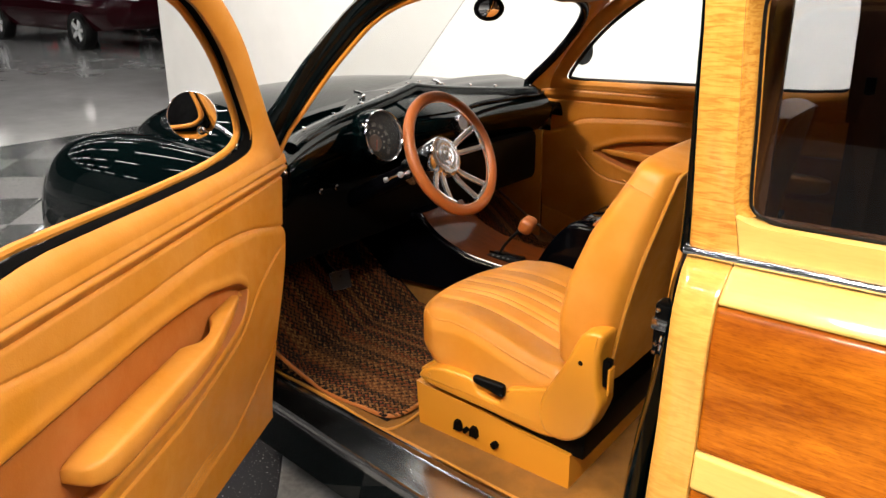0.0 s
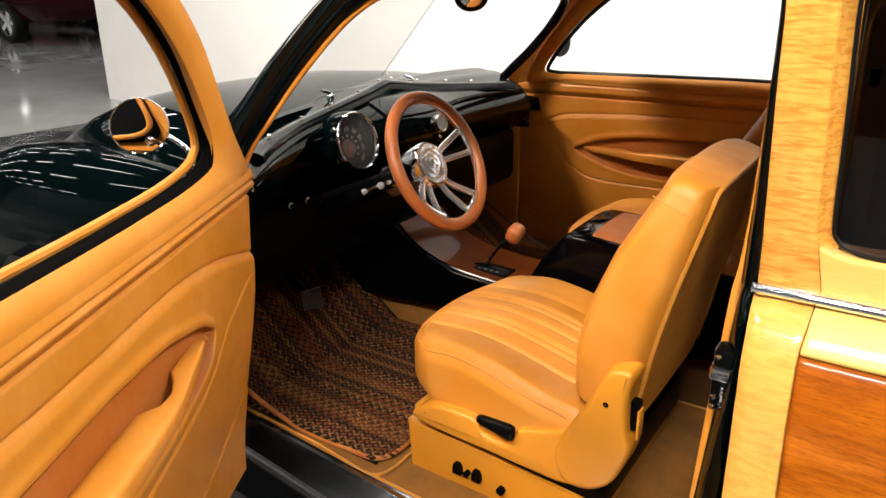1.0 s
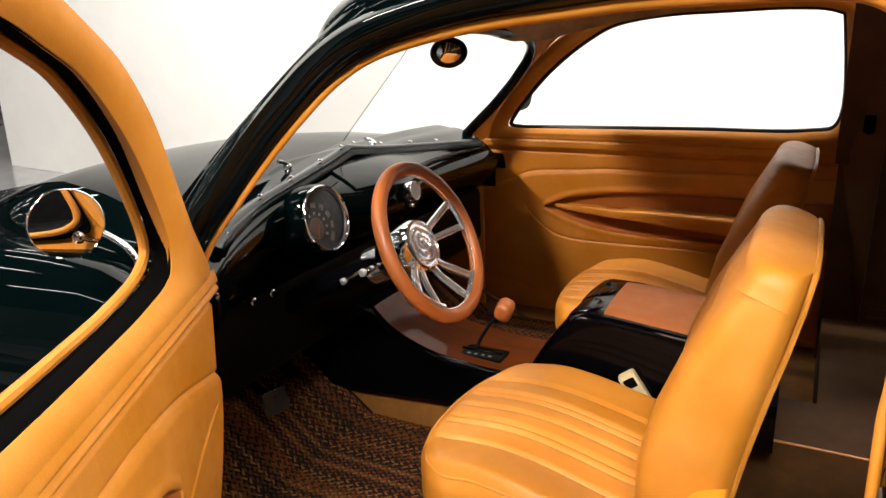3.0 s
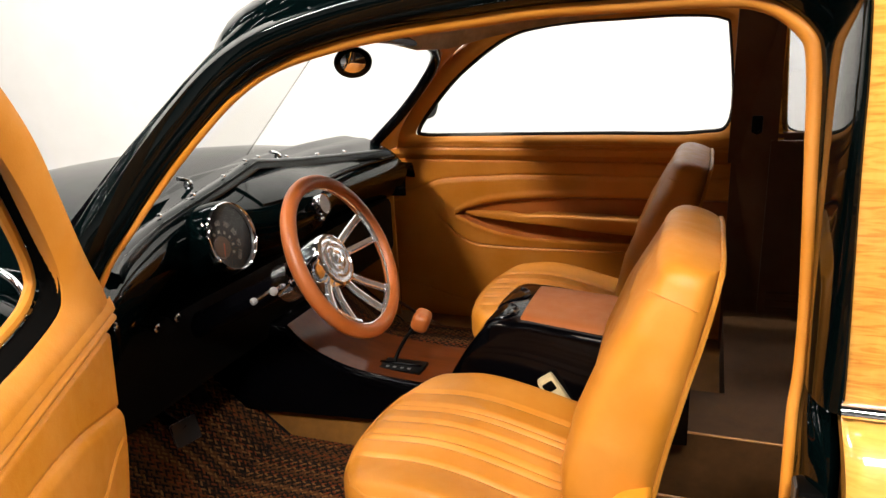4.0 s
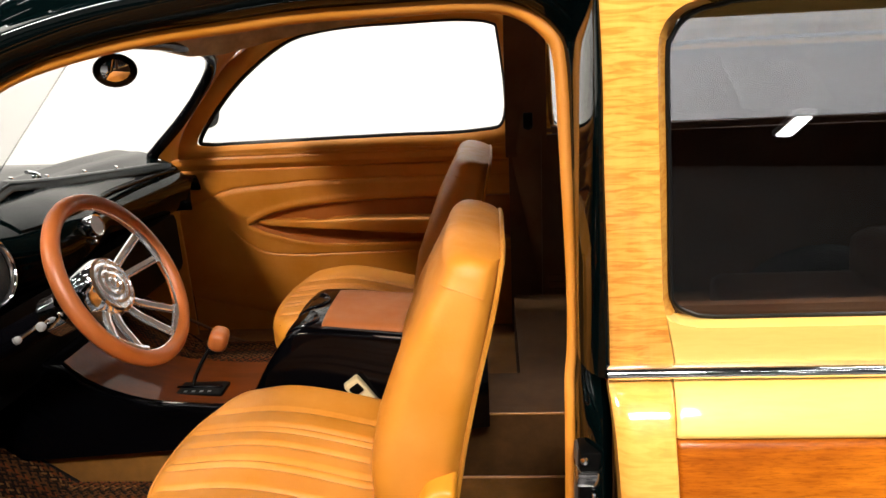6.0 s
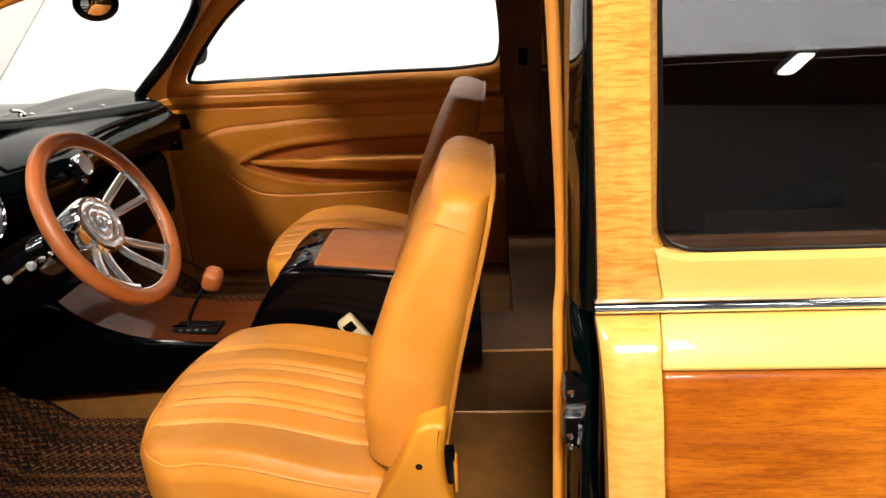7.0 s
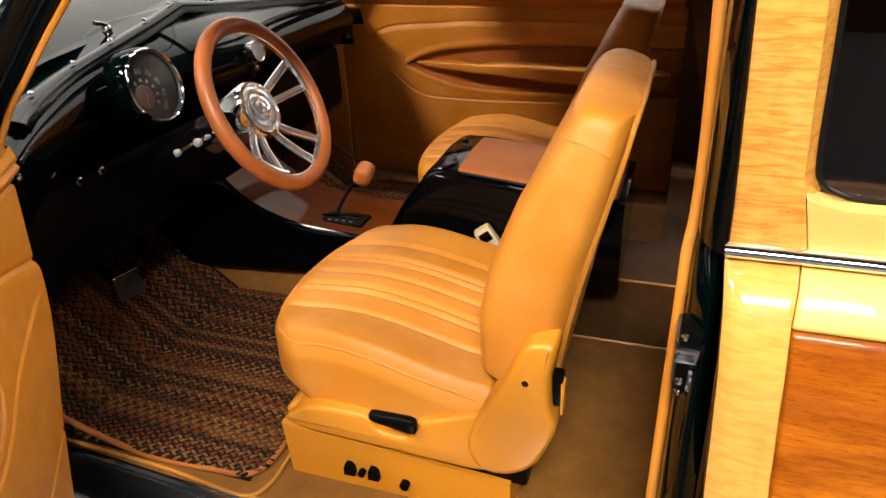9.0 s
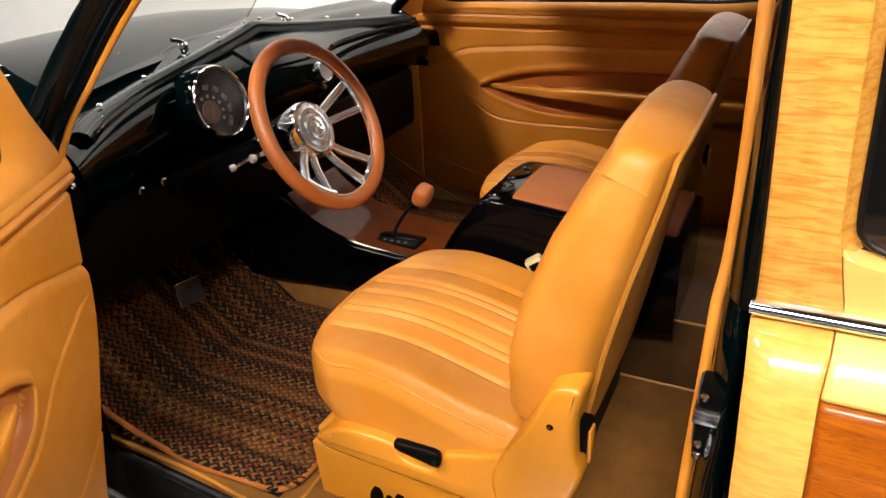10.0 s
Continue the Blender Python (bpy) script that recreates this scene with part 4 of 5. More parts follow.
        rings = []
        for p, q in zip(a, b):
            rings.append([place(m, p.x + g * shift(p) + (q.x - p.x) * f, w, p.y + (q.y - p.y) * f) for g, w, f in ((0, -0.004, 0.03), (0.1, -0.008, -0.02), (0.5, -0.022, 0.03), (0.9, -0.035, 0.0), (1.0, -0.05, 0.1), (0.6, -0.05, 0.3), (0, -0.02, 0.3))])
        part("window_channel", skin(bmesh.new(), rings, loop=True), CHANNEL, root, "black felt window channel")
        part("outer_frame", tube([place(m, p.x + shift(p), -0.056, p.y + 0.002) for p in a], 0.008, 8, True, m.to_3x3() @ Vector((0, 1, 0))), TAN, root, "tan inner edge of the window frame")
    if not driver:
        part("window_channel", tube([place(m, p.x, -0.034 + lean(p.y), p.y) for p in a], 0.008, 8, True, m.to_3x3() @ Vector((0, 1, 0))), RUBBER, root, "black rubber window channel")
        bm = bmesh.new()
        bm.faces.new([bm.verts.new(place(m, p.x, -0.04 + lean(p.y), p.y)) for p in a])
        bmesh.ops.solidify(bm, geom=bm.faces[:], thickness=0.004)
        ob = part("window_glass", bm, GLASS, root, "clear door glass", False)
        ob.visible_shadow = False
    part("screw", lathe([(0.0065, 0), (0.0055, 0.003), (0.001, 0.004)], place(m, 0.012, 0.013, 0.966), m.to_3x3() @ Vector((0, 1, 0)), 12), CHROME, root)
    return root


DRIVER = Matrix.Translation((-1.006, 0.036, 0)) @ Matrix(((0.485, 0.874, 0, 0), (-0.874, 0.485, 0, 0), (0, 0, 1, 0), (0, 0, 0, 1)))
PASSENGER = Matrix(((1, 0, 0, -1.27), (0, -1, 0, 1.685), (0, 0, 1, 0), (0, 0, 0, 1)))
driver_door = build_door(DRIVER, "open driver door lined in padded tan leather", True)
far_door = build_door(PASSENGER, "closed passenger door lined in padded tan leather", False)

# round mirror on the open door
mirror_c, mirror_n = Vector((-1.217, -0.054, 1.092)), Vector((0.92, -0.39, 0.05)).normalized()
part("door_mirror", lathe([(0.001, -0.045), (0.03, -0.04), (0.052, -0.02), (0.0585, -0.004), (0.0592, 0.003), (0.0578, 0.005), (0.0566, 0.002)], mirror_c, mirror_n, 40), CHROME, driver_door, "round chrome door mirror")
part("mirror_glass", lathe([(0.0568, -0.002)] + [(0.0568 * math.sin(a * math.pi / 24), 0.0025 + 0.0012 * (1 - math.sin(a * math.pi / 24) ** 2)) for a in range(12, -1, -1)], mirror_c, mirror_n, 40), MIRROR, driver_door)
part("mirror_arm", sweep(spline([mirror_c + Vector((-0.018, 0.045, -0.012)), mirror_c + Vector((0.0, 0.06, -0.030)), (-1.15, 0.0, 1.044), (-1.08, -0.035, 1.031), (-1.015, -0.08, 1.032)], 8), circle(0.006, 10)), CHROME, driver_door, "curved chrome mirror arm")
part("mirror_foot", lathe([(0.016, 0.0), (0.014, 0.01), (0.008, 0.014)], (-1.013, -0.082, 1.032), (-0.87, 0.3, 0), 16), CHROME, driver_door)

# ---- dashboard ----
dash = thing("dashboard", (-1.2, MID, 0.8), "dark green and black dashboard with a round speedometer", "dashboard")


def crest(y):
    """How far the dash stands back: a bulge in the middle, sides that follow the vee of the windscreen."""
    return 0.03 * abs(y - MID) / 0.7 - 0.065 + 0.06 * math.exp(-(((y - MID - 0.03) / 0.17) ** 2))


ys = [0.10 + (2 * MID - 0.24) * k / 90 for k in range(91)]
PROFILE = [(-1.37, 1.06, 2.0), (-1.30, 1.047, 2.0), (-1.23, 1.030, 1.6), (-1.18, 1.008, 1.2), (-1.145, 0.985, 1), (-1.122, 0.962, 1), (-1.112, 0.94, 1), (-1.116, 0.915, 1), (-1.13, 0.888, 1), (-1.155, 0.86, 1), (-1.185, 0.838, 1), (-1.23, 0.824, 1), (-1.34, 0.815, 1)]


# near the driver the dash rolls straight down from the garnish rail in one convex bulge
RAIL = [(0.10, -1.105, 0.996), (0.15, -1.12, 1.0), (0.24, -1.175, 1.008), (0.42, -1.238, 1.022), (0.69, -1.275, 1.052), (0.845, -1.292, 1.076)]
BULGE = [(-0.10, -0.012), (-0.02, 0.0), (0.010, -0.002), (0.024, -0.010), (0.036, -0.024), (0.043, -0.042), (0.045, -0.061), (0.043, -0.082), (0.036, -0.104), (0.026, -0.126), (0.011, -0.148), (-0.02, -0.168), (-0.10, -0.180)]


RAIL_X, RAIL_Z = (np.polyfit([r[0] for r in RAIL], [r[k] for r in RAIL], 3) for k in (1, 2))
FAR_LINE = spline(PROFILE, 4)
NEAR_LINE = spline([(a, b, 0) for a, b in BULGE], 4)


def dash_at(k, y):
    p, d = FAR_LINE[k], NEAR_LINE[k]
    far = Vector((p.x + crest(y) * min(1, p.z) * (0.3 + 0.7 * smoothstep(-1.29, -1.20, p.x)), y, p.y - 0.02 * (abs(y - MID) / 0.75) ** 3))
    if y > 0.74:
        return far
    near = Vector((float(np.polyval(RAIL_X, y)) + d.x, y, float(np.polyval(RAIL_Z, y)) + d.y - 0.006))
    return near.lerp(far, smoothstep(0.48, 0.74, y))


part("dash_face", sheet([[dash_at(k, y) for y in ys] for k in range(len(FAR_LINE))], 0.010, (1, 0, 0.5)), GREEN, dash, "glossy dark green dash")
pad = [[dash_at(q, y) + Vector((0.002, 0, 0.006)) for y in [0.72 + 0.825 * k / 40 for k in range(41)]] for q in range(4, 17)]
part("dash_top", sheet(pad, 0.008, (0, 0, 1)), DASHTOP, dash, "glossy dark green-black dash top")
part("under_dash", slab((-1.66, 0.1, 0.62), (-1.2, 1.545, 0.83), 0.03), PLASTIC, dash, "black under-dash panel")
# bright edge along the crest on the far side
part("dash_trim", tube([(-1.140 + crest(y), y, 0.992 - 0.02 * (abs(y - MID) / 0.75) ** 3) for y in [1.02 + 0.05 * k for k in range(11)]], 0.005, 6), BLACK, dash)
# garnish rail below the glass with its screws
for right in (False, True):
    rail = [side(-1.292, MID, 1.076, right), side(-1.275, 0.69, 1.052, right), side(-1.238, 0.42, 1.022, right), side(-1.175, 0.24, 1.008, right), side(-1.12, 0.15, 1.0, right)]
    rail = rail[:4] if right else rail
    o = -1 if right else 1
    part("garnish_rail", sweep(spline(rail, 6), [(-o * 0.028, -0.020), (-o * 0.027, -0.006), (-o * 0.022, 0.001), (-o * 0.018, 0.001), (-o * 0.015, 0.004), (-o * 0.006, 0.006), (o * 0.010, 0.005), (o * 0.016, -0.001), (o * 0.016, -0.012)]), DASHTOP, dash, "black garnish rail under the glass")
    for p in (side(-1.285, 0.815, 1.082, right), side(-1.27, 0.70, 1.064, right), side(-1.252, 0.56, 1.048, right), side(-1.234, 0.425, 1.033, right), side(-1.178, 0.26, 1.02, right)):
        part("screw", lathe([(0.006, 0), (0.005, 0.003), (0.001, 0.004)], p, (0.3, 0, 1), 10), CHROME, dash)

# speedometer in a round pod
gc, gn = Vector((-1.149, 0.546, 0.9585)), Vector((0.966, -0.02, 0.257)).normalized()
pod = part("gauge_pod", lathe([(0.088, -0.16), (0.088, -0.06), (0.086, -0.02), (0.082, -0.002), (0.078, 0.004), (0.074, 0.0)], gc, gn, 48), GREEN, dash, "dark green gauge pod")
part("gauge_ring", lathe([(0.0795, -0.002), (0.0795, 0.004), (0.077, 0.007), (0.074, 0.004), (0.073, -0.006)], gc, gn, 48), CHROME, pod, "thin chrome gauge ring")
part("gauge_face", lathe([(0.076, -0.015), (0.074, -0.010), (0.001, -0.010)], gc, gn, 48), DIALFACE, pod, "dark grey gauge face")
ob = part("gauge_glass", lathe([(0.074, 0.001), (0.05, 0.004), (0.001, 0.006), (0.001, 0.005), (0.05, 0.003), (0.074, 0.0)], gc, gn, 48), LENS, pod)
ob.visible_shadow = False
ge = Vector((0, 0, 1)).cross(gn).normalized()
gu = gn.cross(ge)
hubc = gc - gu * 0.016 - ge * 0.030
part("gauge_centre", lathe([(0.026, -0.010), (0.024, -0.007), (0.001, -0.006)], hubc, gn, 24), AMBER, pod, "bronze gauge centre")


def lettering(text, centre, right_dir, up_dir, size, material, parent):
    font = bpy.data.curves.new("digits", "FONT")
    font.body, font.size, font.align_x, font.align_y, font.extrude = text, size, "CENTER", "CENTER", 0.0003
    tmp = new("digits", font)
    bpy.context.view_layer.update()
    me = bpy.data.meshes.new_from_object(tmp.evaluated_get(bpy.context.evaluated_depsgraph_get()))
    bpy.data.objects.remove(tmp)
    bm = bmesh.new()
    bm.from_mesh(me)
    bpy.data.meshes.remove(me)
    r, u = Vector(right_dir).normalized(), Vector(up_dir).normalized()
    n = r.cross(u)
    bmesh.ops.transform(bm, matrix=Matrix(((r.x, u.x, n.x, centre[0]), (r.y, u.y, n.y, centre[1]), (r.z, u.z, n.z, centre[2]), (0, 0, 0, 1))), verts=bm.verts)
    return part("number", bm, material, parent, "", False)


for k, text in enumerate(("50", "60", "70", "80", "90", "100")):
    a = radians(112 - k * 29)
    d = ge * math.cos(a) + gu * math.sin(a)
    lettering(text, hubc + d * 0.054 - gn * 0.0075, d.cross(gn), d, 0.017, INK, pod)
    part("gauge_tick", prism([hubc + d * r + d.cross(gn) * w - gn * 0.009 for r, w in ((0.032, -0.003), (0.039, -0.003), (0.039, 0.003), (0.032, 0.003))], gn * 0.001), INK, pod, "", False)
a = radians(250)
d = ge * math.cos(a) + gu * math.sin(a)
part("gauge_needle", prism([hubc + d * r + d.cross(gn) * w - gn * 0.004 for r, w in ((-0.008, -0.0015), (0.022, -0.0008), (0.022, 0.0008), (-0.008, 0.0015))], gn * 0.001), NEEDLE, pod, "", False)

# clock, knobs and levers
cc, cn = Vector((-1.098, 0.879, 0.958)), Vector((0.95, 0, 0.25)).normalized()
clock = part("dash_clock", lathe([(0.026, -0.02), (0.0275, 0.0), (0.0265, 0.005), (0.0245, 0.004), (0.0235, 0.002)], cc, cn, 40), CHROME, dash, "small round chrome-ringed clock")
part("clock_face", lathe([(0.0245, 0.0), (0.0245, 0.0025), (0.001, 0.003)], cc, cn, 40), CLOCKFACE, clock, "pale clock face")
for y, z in ((0.297, 0.836), (0.357, 0.835)):
    knob = part("dash_knob", lathe([(0.004, -0.02), (0.004, 0.01), (0.009, 0.012), (0.010, 0.02), (0.008, 0.024), (0.001, 0.025)], (-1.19, y, z), (1, 0, -0.1), 16), BLACK, dash, "small black dash knob")
    part("knob_tip", lathe([(0.0085, 0.021), (0.0087, 0.024), (0.006, 0.026)], (-1.19, y, z), (1, 0, -0.1), 16), CHROME, knob)
part("ignition", lathe([(0.007, 0), (0.007, 0.012), (0.005, 0.016), (0.001, 0.016)], (-1.118, 0.88, 0.915), (1, 0, 0), 16), CHROME, dash)

# ---- steering wheel and column ----
wheel = thing("steering_wheel", (-0.86, 0.47, 0.93), "saddle leather steering wheel with polished split spokes", "steering wheel")
wn = Vector((0.899, 0.02, 0.438)).normalized()
we = Vector((0, 0, 1)).cross(wn).normalized()
wu = wn.cross(we)
hub = Vector((-0.838, 0.464, 0.950))
wc = hub + wn * 0.022


def in_wheel(r, a, h=0.0):
    return wc + (we * math.cos(radians(a)) + wu * math.sin(radians(a))) * r + wn * h


part("wheel_rim", tube([in_wheel(0.1605, 360 * k / 72) for k in range(72)], 0.0150, 14, True, wn), RIM, wheel, "stitched saddle-brown leather rim")
part("inner_ring", tube([in_wheel(0.1465, 360 * k / 72) for k in range(72)], 0.0025, 8, True, wn), ALLOY, wheel)
for mid_a in (10, -62, -132):
    for da in (-12, 12):
        a = mid_a + da
        p = [in_wheel(0.045, mid_a + da * 0.9, -0.036), in_wheel(0.08, mid_a + da * 0.95, -0.030), in_wheel(0.12, a, -0.014), in_wheel(0.147, a, -0.002)]
        part("spoke", sweep(spline(p, 4), [(-0.0075, -0.004), (-0.0075, 0.003), (-0.003, 0.006), (0.003, 0.006), (0.0075, 0.003), (0.0075, -0.004)], up=wn), ALLOY, wheel)
    part("spoke_bridge", sweep([in_wheel(0.143, mid_a + q, 0) for q in (-15, -8, 0, 8, 15)], circle(0.007, 8), up=wn), ALLOY, wheel)
part("hub", lathe([(0.042, -0.10), (0.052, -0.085), (0.057, -0.03), (0.058, -0.008), (0.055, 0.0), (0.050, 0.002)], hub, wn, 48), CHROME, wheel, "polished hub cup")
part("hub_cap", lathe([(0.051, 0.001), (0.049, 0.003), (0.046, -0.003), (0.042, -0.003), (0.039, 0.004), (0.034, 0.005), (0.031, -0.002), (0.027, -0.002), (0.024, 0.005), (0.018, 0.006), (0.015, 0.001), (0.012, 0.001), (0.010, 0.006), (0.001, 0.008)], hub, wn, 48), ALLOY, wheel, "bright ringed hub cap")
part("column_bell", lathe([(0.03, -0.07), (0.040, -0.08), (0.041, -0.14), (0.03, -0.15)], hub, wn, 32), CHROME, wheel, "polished column collar")
part("column", lathe([(0.028, -0.13), (0.028, -0.62)], hub, wn, 24), BLACK, wheel, "black steering column")
for tip, r in ((Vector((-0.984, 0.375, 0.879)), 0.0075), (Vector((-0.955, 0.405, 0.892)), 0.009)):
    foot = hub - wn * 0.12
    part("column_lever", tube([foot, foot.lerp(tip, 0.5) + Vector((0, 0, 0.004)), tip], 0.0035, 8), CHROME, wheel, "chrome column lever")
    d = (tip - foot).normalized()
    part("lever_knob", lathe([(0.0035, -0.007), (r * 0.75, -0.006), (r, 0.0), (r * 0.85, 0.005), (0.001, 0.0065)], tip, d, 20), KNOBGREY, wheel, "satin grey lever knob")

# ---- rear-view mirror ----
rvm = thing("rear_view_mirror", (-0.98, 0.8, 1.37), "oval chrome rear-view mirror hanging from the header", "mirror")
rc, rn = Vector((-0.935, 0.795, 1.323)), Vector((0.66, -0.73, -0.12)).normalized()
re = Vector((0, 0, 1)).cross(rn).normalized()
ru = rn.cross(re)
rings = []
for g, h in ((0.3, -0.03), (0.8, -0.022), (0.97, -0.008), (1.0, 0.0), (1.0, 0.004), (0.985, 0.006), (0.945, 0.003)):
    rings.append([rc + re * 0.046 * g * math.cos(2 * math.pi * k / 36) + ru * 0.036 * g * math.sin(2 * math.pi * k / 36) + rn * h for k in range(36)])
part("mirror_case", skin(bmesh.new(), rings), BLACK, rvm, "black and chrome mirror case")
part("mirror_glass", skin(bmesh.new(), [[rc + re * 0.0432 * g * math.cos(2 * math.pi * k / 36) + ru * 0.0335 * g * math.sin(2 * math.pi * k / 36) + rn * (0.0045 - 0.003 * g * g) for k in range(36)] for g in (1.0, 0.9, 0.75, 0.6, 0.45, 0.3, 0.15, 0.02)]), MIRROR, rvm)
part("mirror_stem", tube([rc - rn * 0.02, rc - rn * 0.05 + Vector((0, 0, 0.03)), (-1.02, 0.83, 1.385)], 0.007, 8), CHROME, rvm)

# ---- console ----
console = thing("centre_console", (-0.7, MID, FLOOR), "gloss black centre console with mahogany plate and padded lid", "console")
L, R = 0.712, 0.955


def box_between(stations, y0, y1, r=0.012):
    """A long box whose floor and top follow stations of (x, low, high), with rounded upper edges."""
    rings = []
    for x, lo, hi in stations:
        ring = [(x, y0, lo), (x, y0, hi - r)]
        ring += [(x, y0 + r - r * math.cos(a), hi - r + r * math.sin(a)) for a in (0.5, 1.05, 1.57)]
        ring += [(x, y1 - r + r * math.cos(a), hi - r + r * math.sin(a)) for a in (1.57, 1.05, 0.5)]
        ring += [(x, y1, hi - r), (x, y1, lo)]
        rings.append([Vector(p) for p in ring])
    return skin(bmesh.new(), rings)


part("tunnel_cover", box_between([(-1.6, 0.40, 0.70), (-1.3, 0.405, 0.69), (-1.15, 0.415, 0.658), (-1.11, 0.418, 0.619), (-1.05, 0.422, 0.585), (-0.95, 0.43, 0.555), (-0.8, 0.44, 0.545), (-0.68, 0.45, 0.545), (-0.62, 0.45, 0.545)], L, R), BLACK, console, "gloss black tunnel cover")
part("armrest_box", box_between([(-0.72, 0.40, 0.548), (-0.69, 0.40, 0.60), (-0.672, 0.40, 0.632), (-0.655, 0.40, 0.660), (-0.632, 0.40, 0.692), (-0.606, 0.40, 0.722), (-0.590, 0.40, 0.735), (-0.570, 0.40, 0.742), (-0.505, 0.42, 0.741), (-0.35, 0.47, 0.725), (-0.150, 0.495, 0.705)], L - 0.01, R + 0.03, 0.014), BLACK, console, "gloss black armrest box")
part("console_lid", cushion((0.182, 0.118, 0.016), 0.012, 12, lambda p: Vector((-0.347 + p.x, MID + p.y, 0.733 - 0.08 * (p.x + 0.19) * 0.9 + p.z + 0.006 * (1 - (p.y / 0.118) ** 2)))), PAD, console, "burnt orange padded lid")
part("lid_edge", tube([(-0.575, L, 0.732), (-0.5, L - 0.004, 0.733), (-0.3, L - 0.004, 0.714), (-0.19, L - 0.004, 0.702)], 0.003, 6), ALLOY, console)
for y in (0.775, 0.890):
    ring = [(-0.582 + 0.040 * math.cos(a * 0.2094), y + 0.046 * math.sin(a * 0.2094), float(np.interp(-0.582 + 0.040 * math.cos(a * 0.2094), (-0.655, -0.632, -0.606, -0.590, -0.570, -0.505), (0.660, 0.692, 0.722, 0.735, 0.742, 0.741))) + 0.001) for a in range(30)]
    cup = part("cup_holder", tube(ring, 0.0022, 8, True), BLACK, console, "gloss black cup holder rim")
    low = [[Vector(p) for p in ring], [Vector((-0.582, y, 0.735)).lerp(Vector(p), 0.90) + Vector((0, 0, 0.003)) for p in ring], [Vector((-0.582, y, 0.732)).lerp(Vector(p), 0.15) for p in ring]]
    part("cup_lid", skin(bmesh.new(), low), BLACK, cup)
plate = [(-1.15, 0.665), (-1.11, 0.626), (-1.05, 0.592), (-0.95, 0.562), (-0.80, 0.549), (-0.70, 0.549)]
part("wood_plate", sheet([[(p.x, y, p.y + 0.003) for y in (L + 0.012, MID, R - 0.012)] for p in spline([(x, z, 0) for x, z in plate], 6)], 0.004, (0, 0, 1)), PLATEWOOD, console, "lacquered mahogany plate")
part("plate_edge", tube([(p.x, L + 0.006, p.y + 0.002) for p in spline([(x, z, 0) for x, z in plate], 6)], 0.004, 6), BLACK, console)
part("shift_bezel", slab((-0.930, 0.757, 0.545), (-0.797, 0.822, 0.560), 0.004), PLASTIC, console, "black shifter bezel")
part("shift_gate", slab((-0.921, 0.786, 0.558), (-0.806, 0.796, 0.5625), 0.002), BLACK, console)
for k in range(4):
    part("shift_mark", slab((-0.895 + 0.02 * k, 0.765, 0.5592), (-0.886 + 0.02 * k, 0.773, 0.5608), 0.0005), DARKSTEEL, console)
part("shift_lever", tube(spline([(-0.882, 0.792, 0.554), (-0.880, 0.812, 0.578), (-0.870, 0.856, 0.608), (-0.858, 0.89, 0.624)], 6), 0.005, 10), PLASTIC, console, "thin black shift lever")
part("shift_knob", cushion((0.024, 0.036, 0.027), 0.019, 8, lambda p: pose(-0.846, 0.905, 0.637, 0, 20, 12) @ p), RIM, console, "saddle leather shift knob")
part("shift_button", slab((-0.876, 0.876, 0.604), (-0.852, 0.912, 0.626), 0.006), PLASTIC, console)
part("tunnel_carpet", box_between([(-1.5, 0.3, 0.46), (-1.2, 0.3, 0.45), (-0.7, 0.3, 0.46), (-0.55, 0.3, 0.47)], L + 0.038, R - 0.038, 0.02), CARPET, console, "tan carpeted tunnel")

# ---- pedals ----
pedals = thing("brake_pedal", (-1.36, 0.5, 0.4), "black rubber brake pedal with bright edges", "pedal")
pm = pose(-1.333, 0.50, 0.452, 0, 74, -14)
bm = slab((-0.032, -0.037, -0.006), (0.032, 0.037, 0.006), 0.005)
bmesh.ops.transform(bm, matrix=pm, verts=bm.verts)
part("pedal_pad", bm, PADRUBBER, pedals)
part("pad_edge", tube([pm @ Vector((-0.032, 0.036, 0.006)), pm @ Vector((-0.033, -0.031, 0.006)), pm @ Vector((-0.026, -0.038, 0.006)), pm @ Vector((0.032, -0.038, 0.006))], 0.0019, 6), CHROME, pedals)
part("pedal_arm", sweep(spline([pm @ Vector((0, 0, -0.005)), (-1.42, 0.50, 0.50), (-1.44, 0.50, 0.62), (-1.4, 0.5, 0.75)], 6), circle(0.012, 8, 0.02)), PLASTIC, pedals)
gas = thing("accelerator_pedal", (-1.36, 0.62, 0.4), "black accelerator pedal beside the tunnel", "pedal")
gm = pose(-1.40, 0.625, 0.50, 0, 60, 0)
bm = slab((-0.07, -0.026, -0.006), (0.07, 0.026, 0.006), 0.005)
bmesh.ops.transform(bm, matrix=gm, verts=bm.verts)
part("pedal_pad", bm, RUBBER, gas)
part("pedal_arm", tube([gm @ Vector((-0.05, 0, -0.005)), (-1.45, 0.625, 0.55), (-1.45, 0.625, 0.7)], 0.007), CHROME, gas)

# ---- seats ----


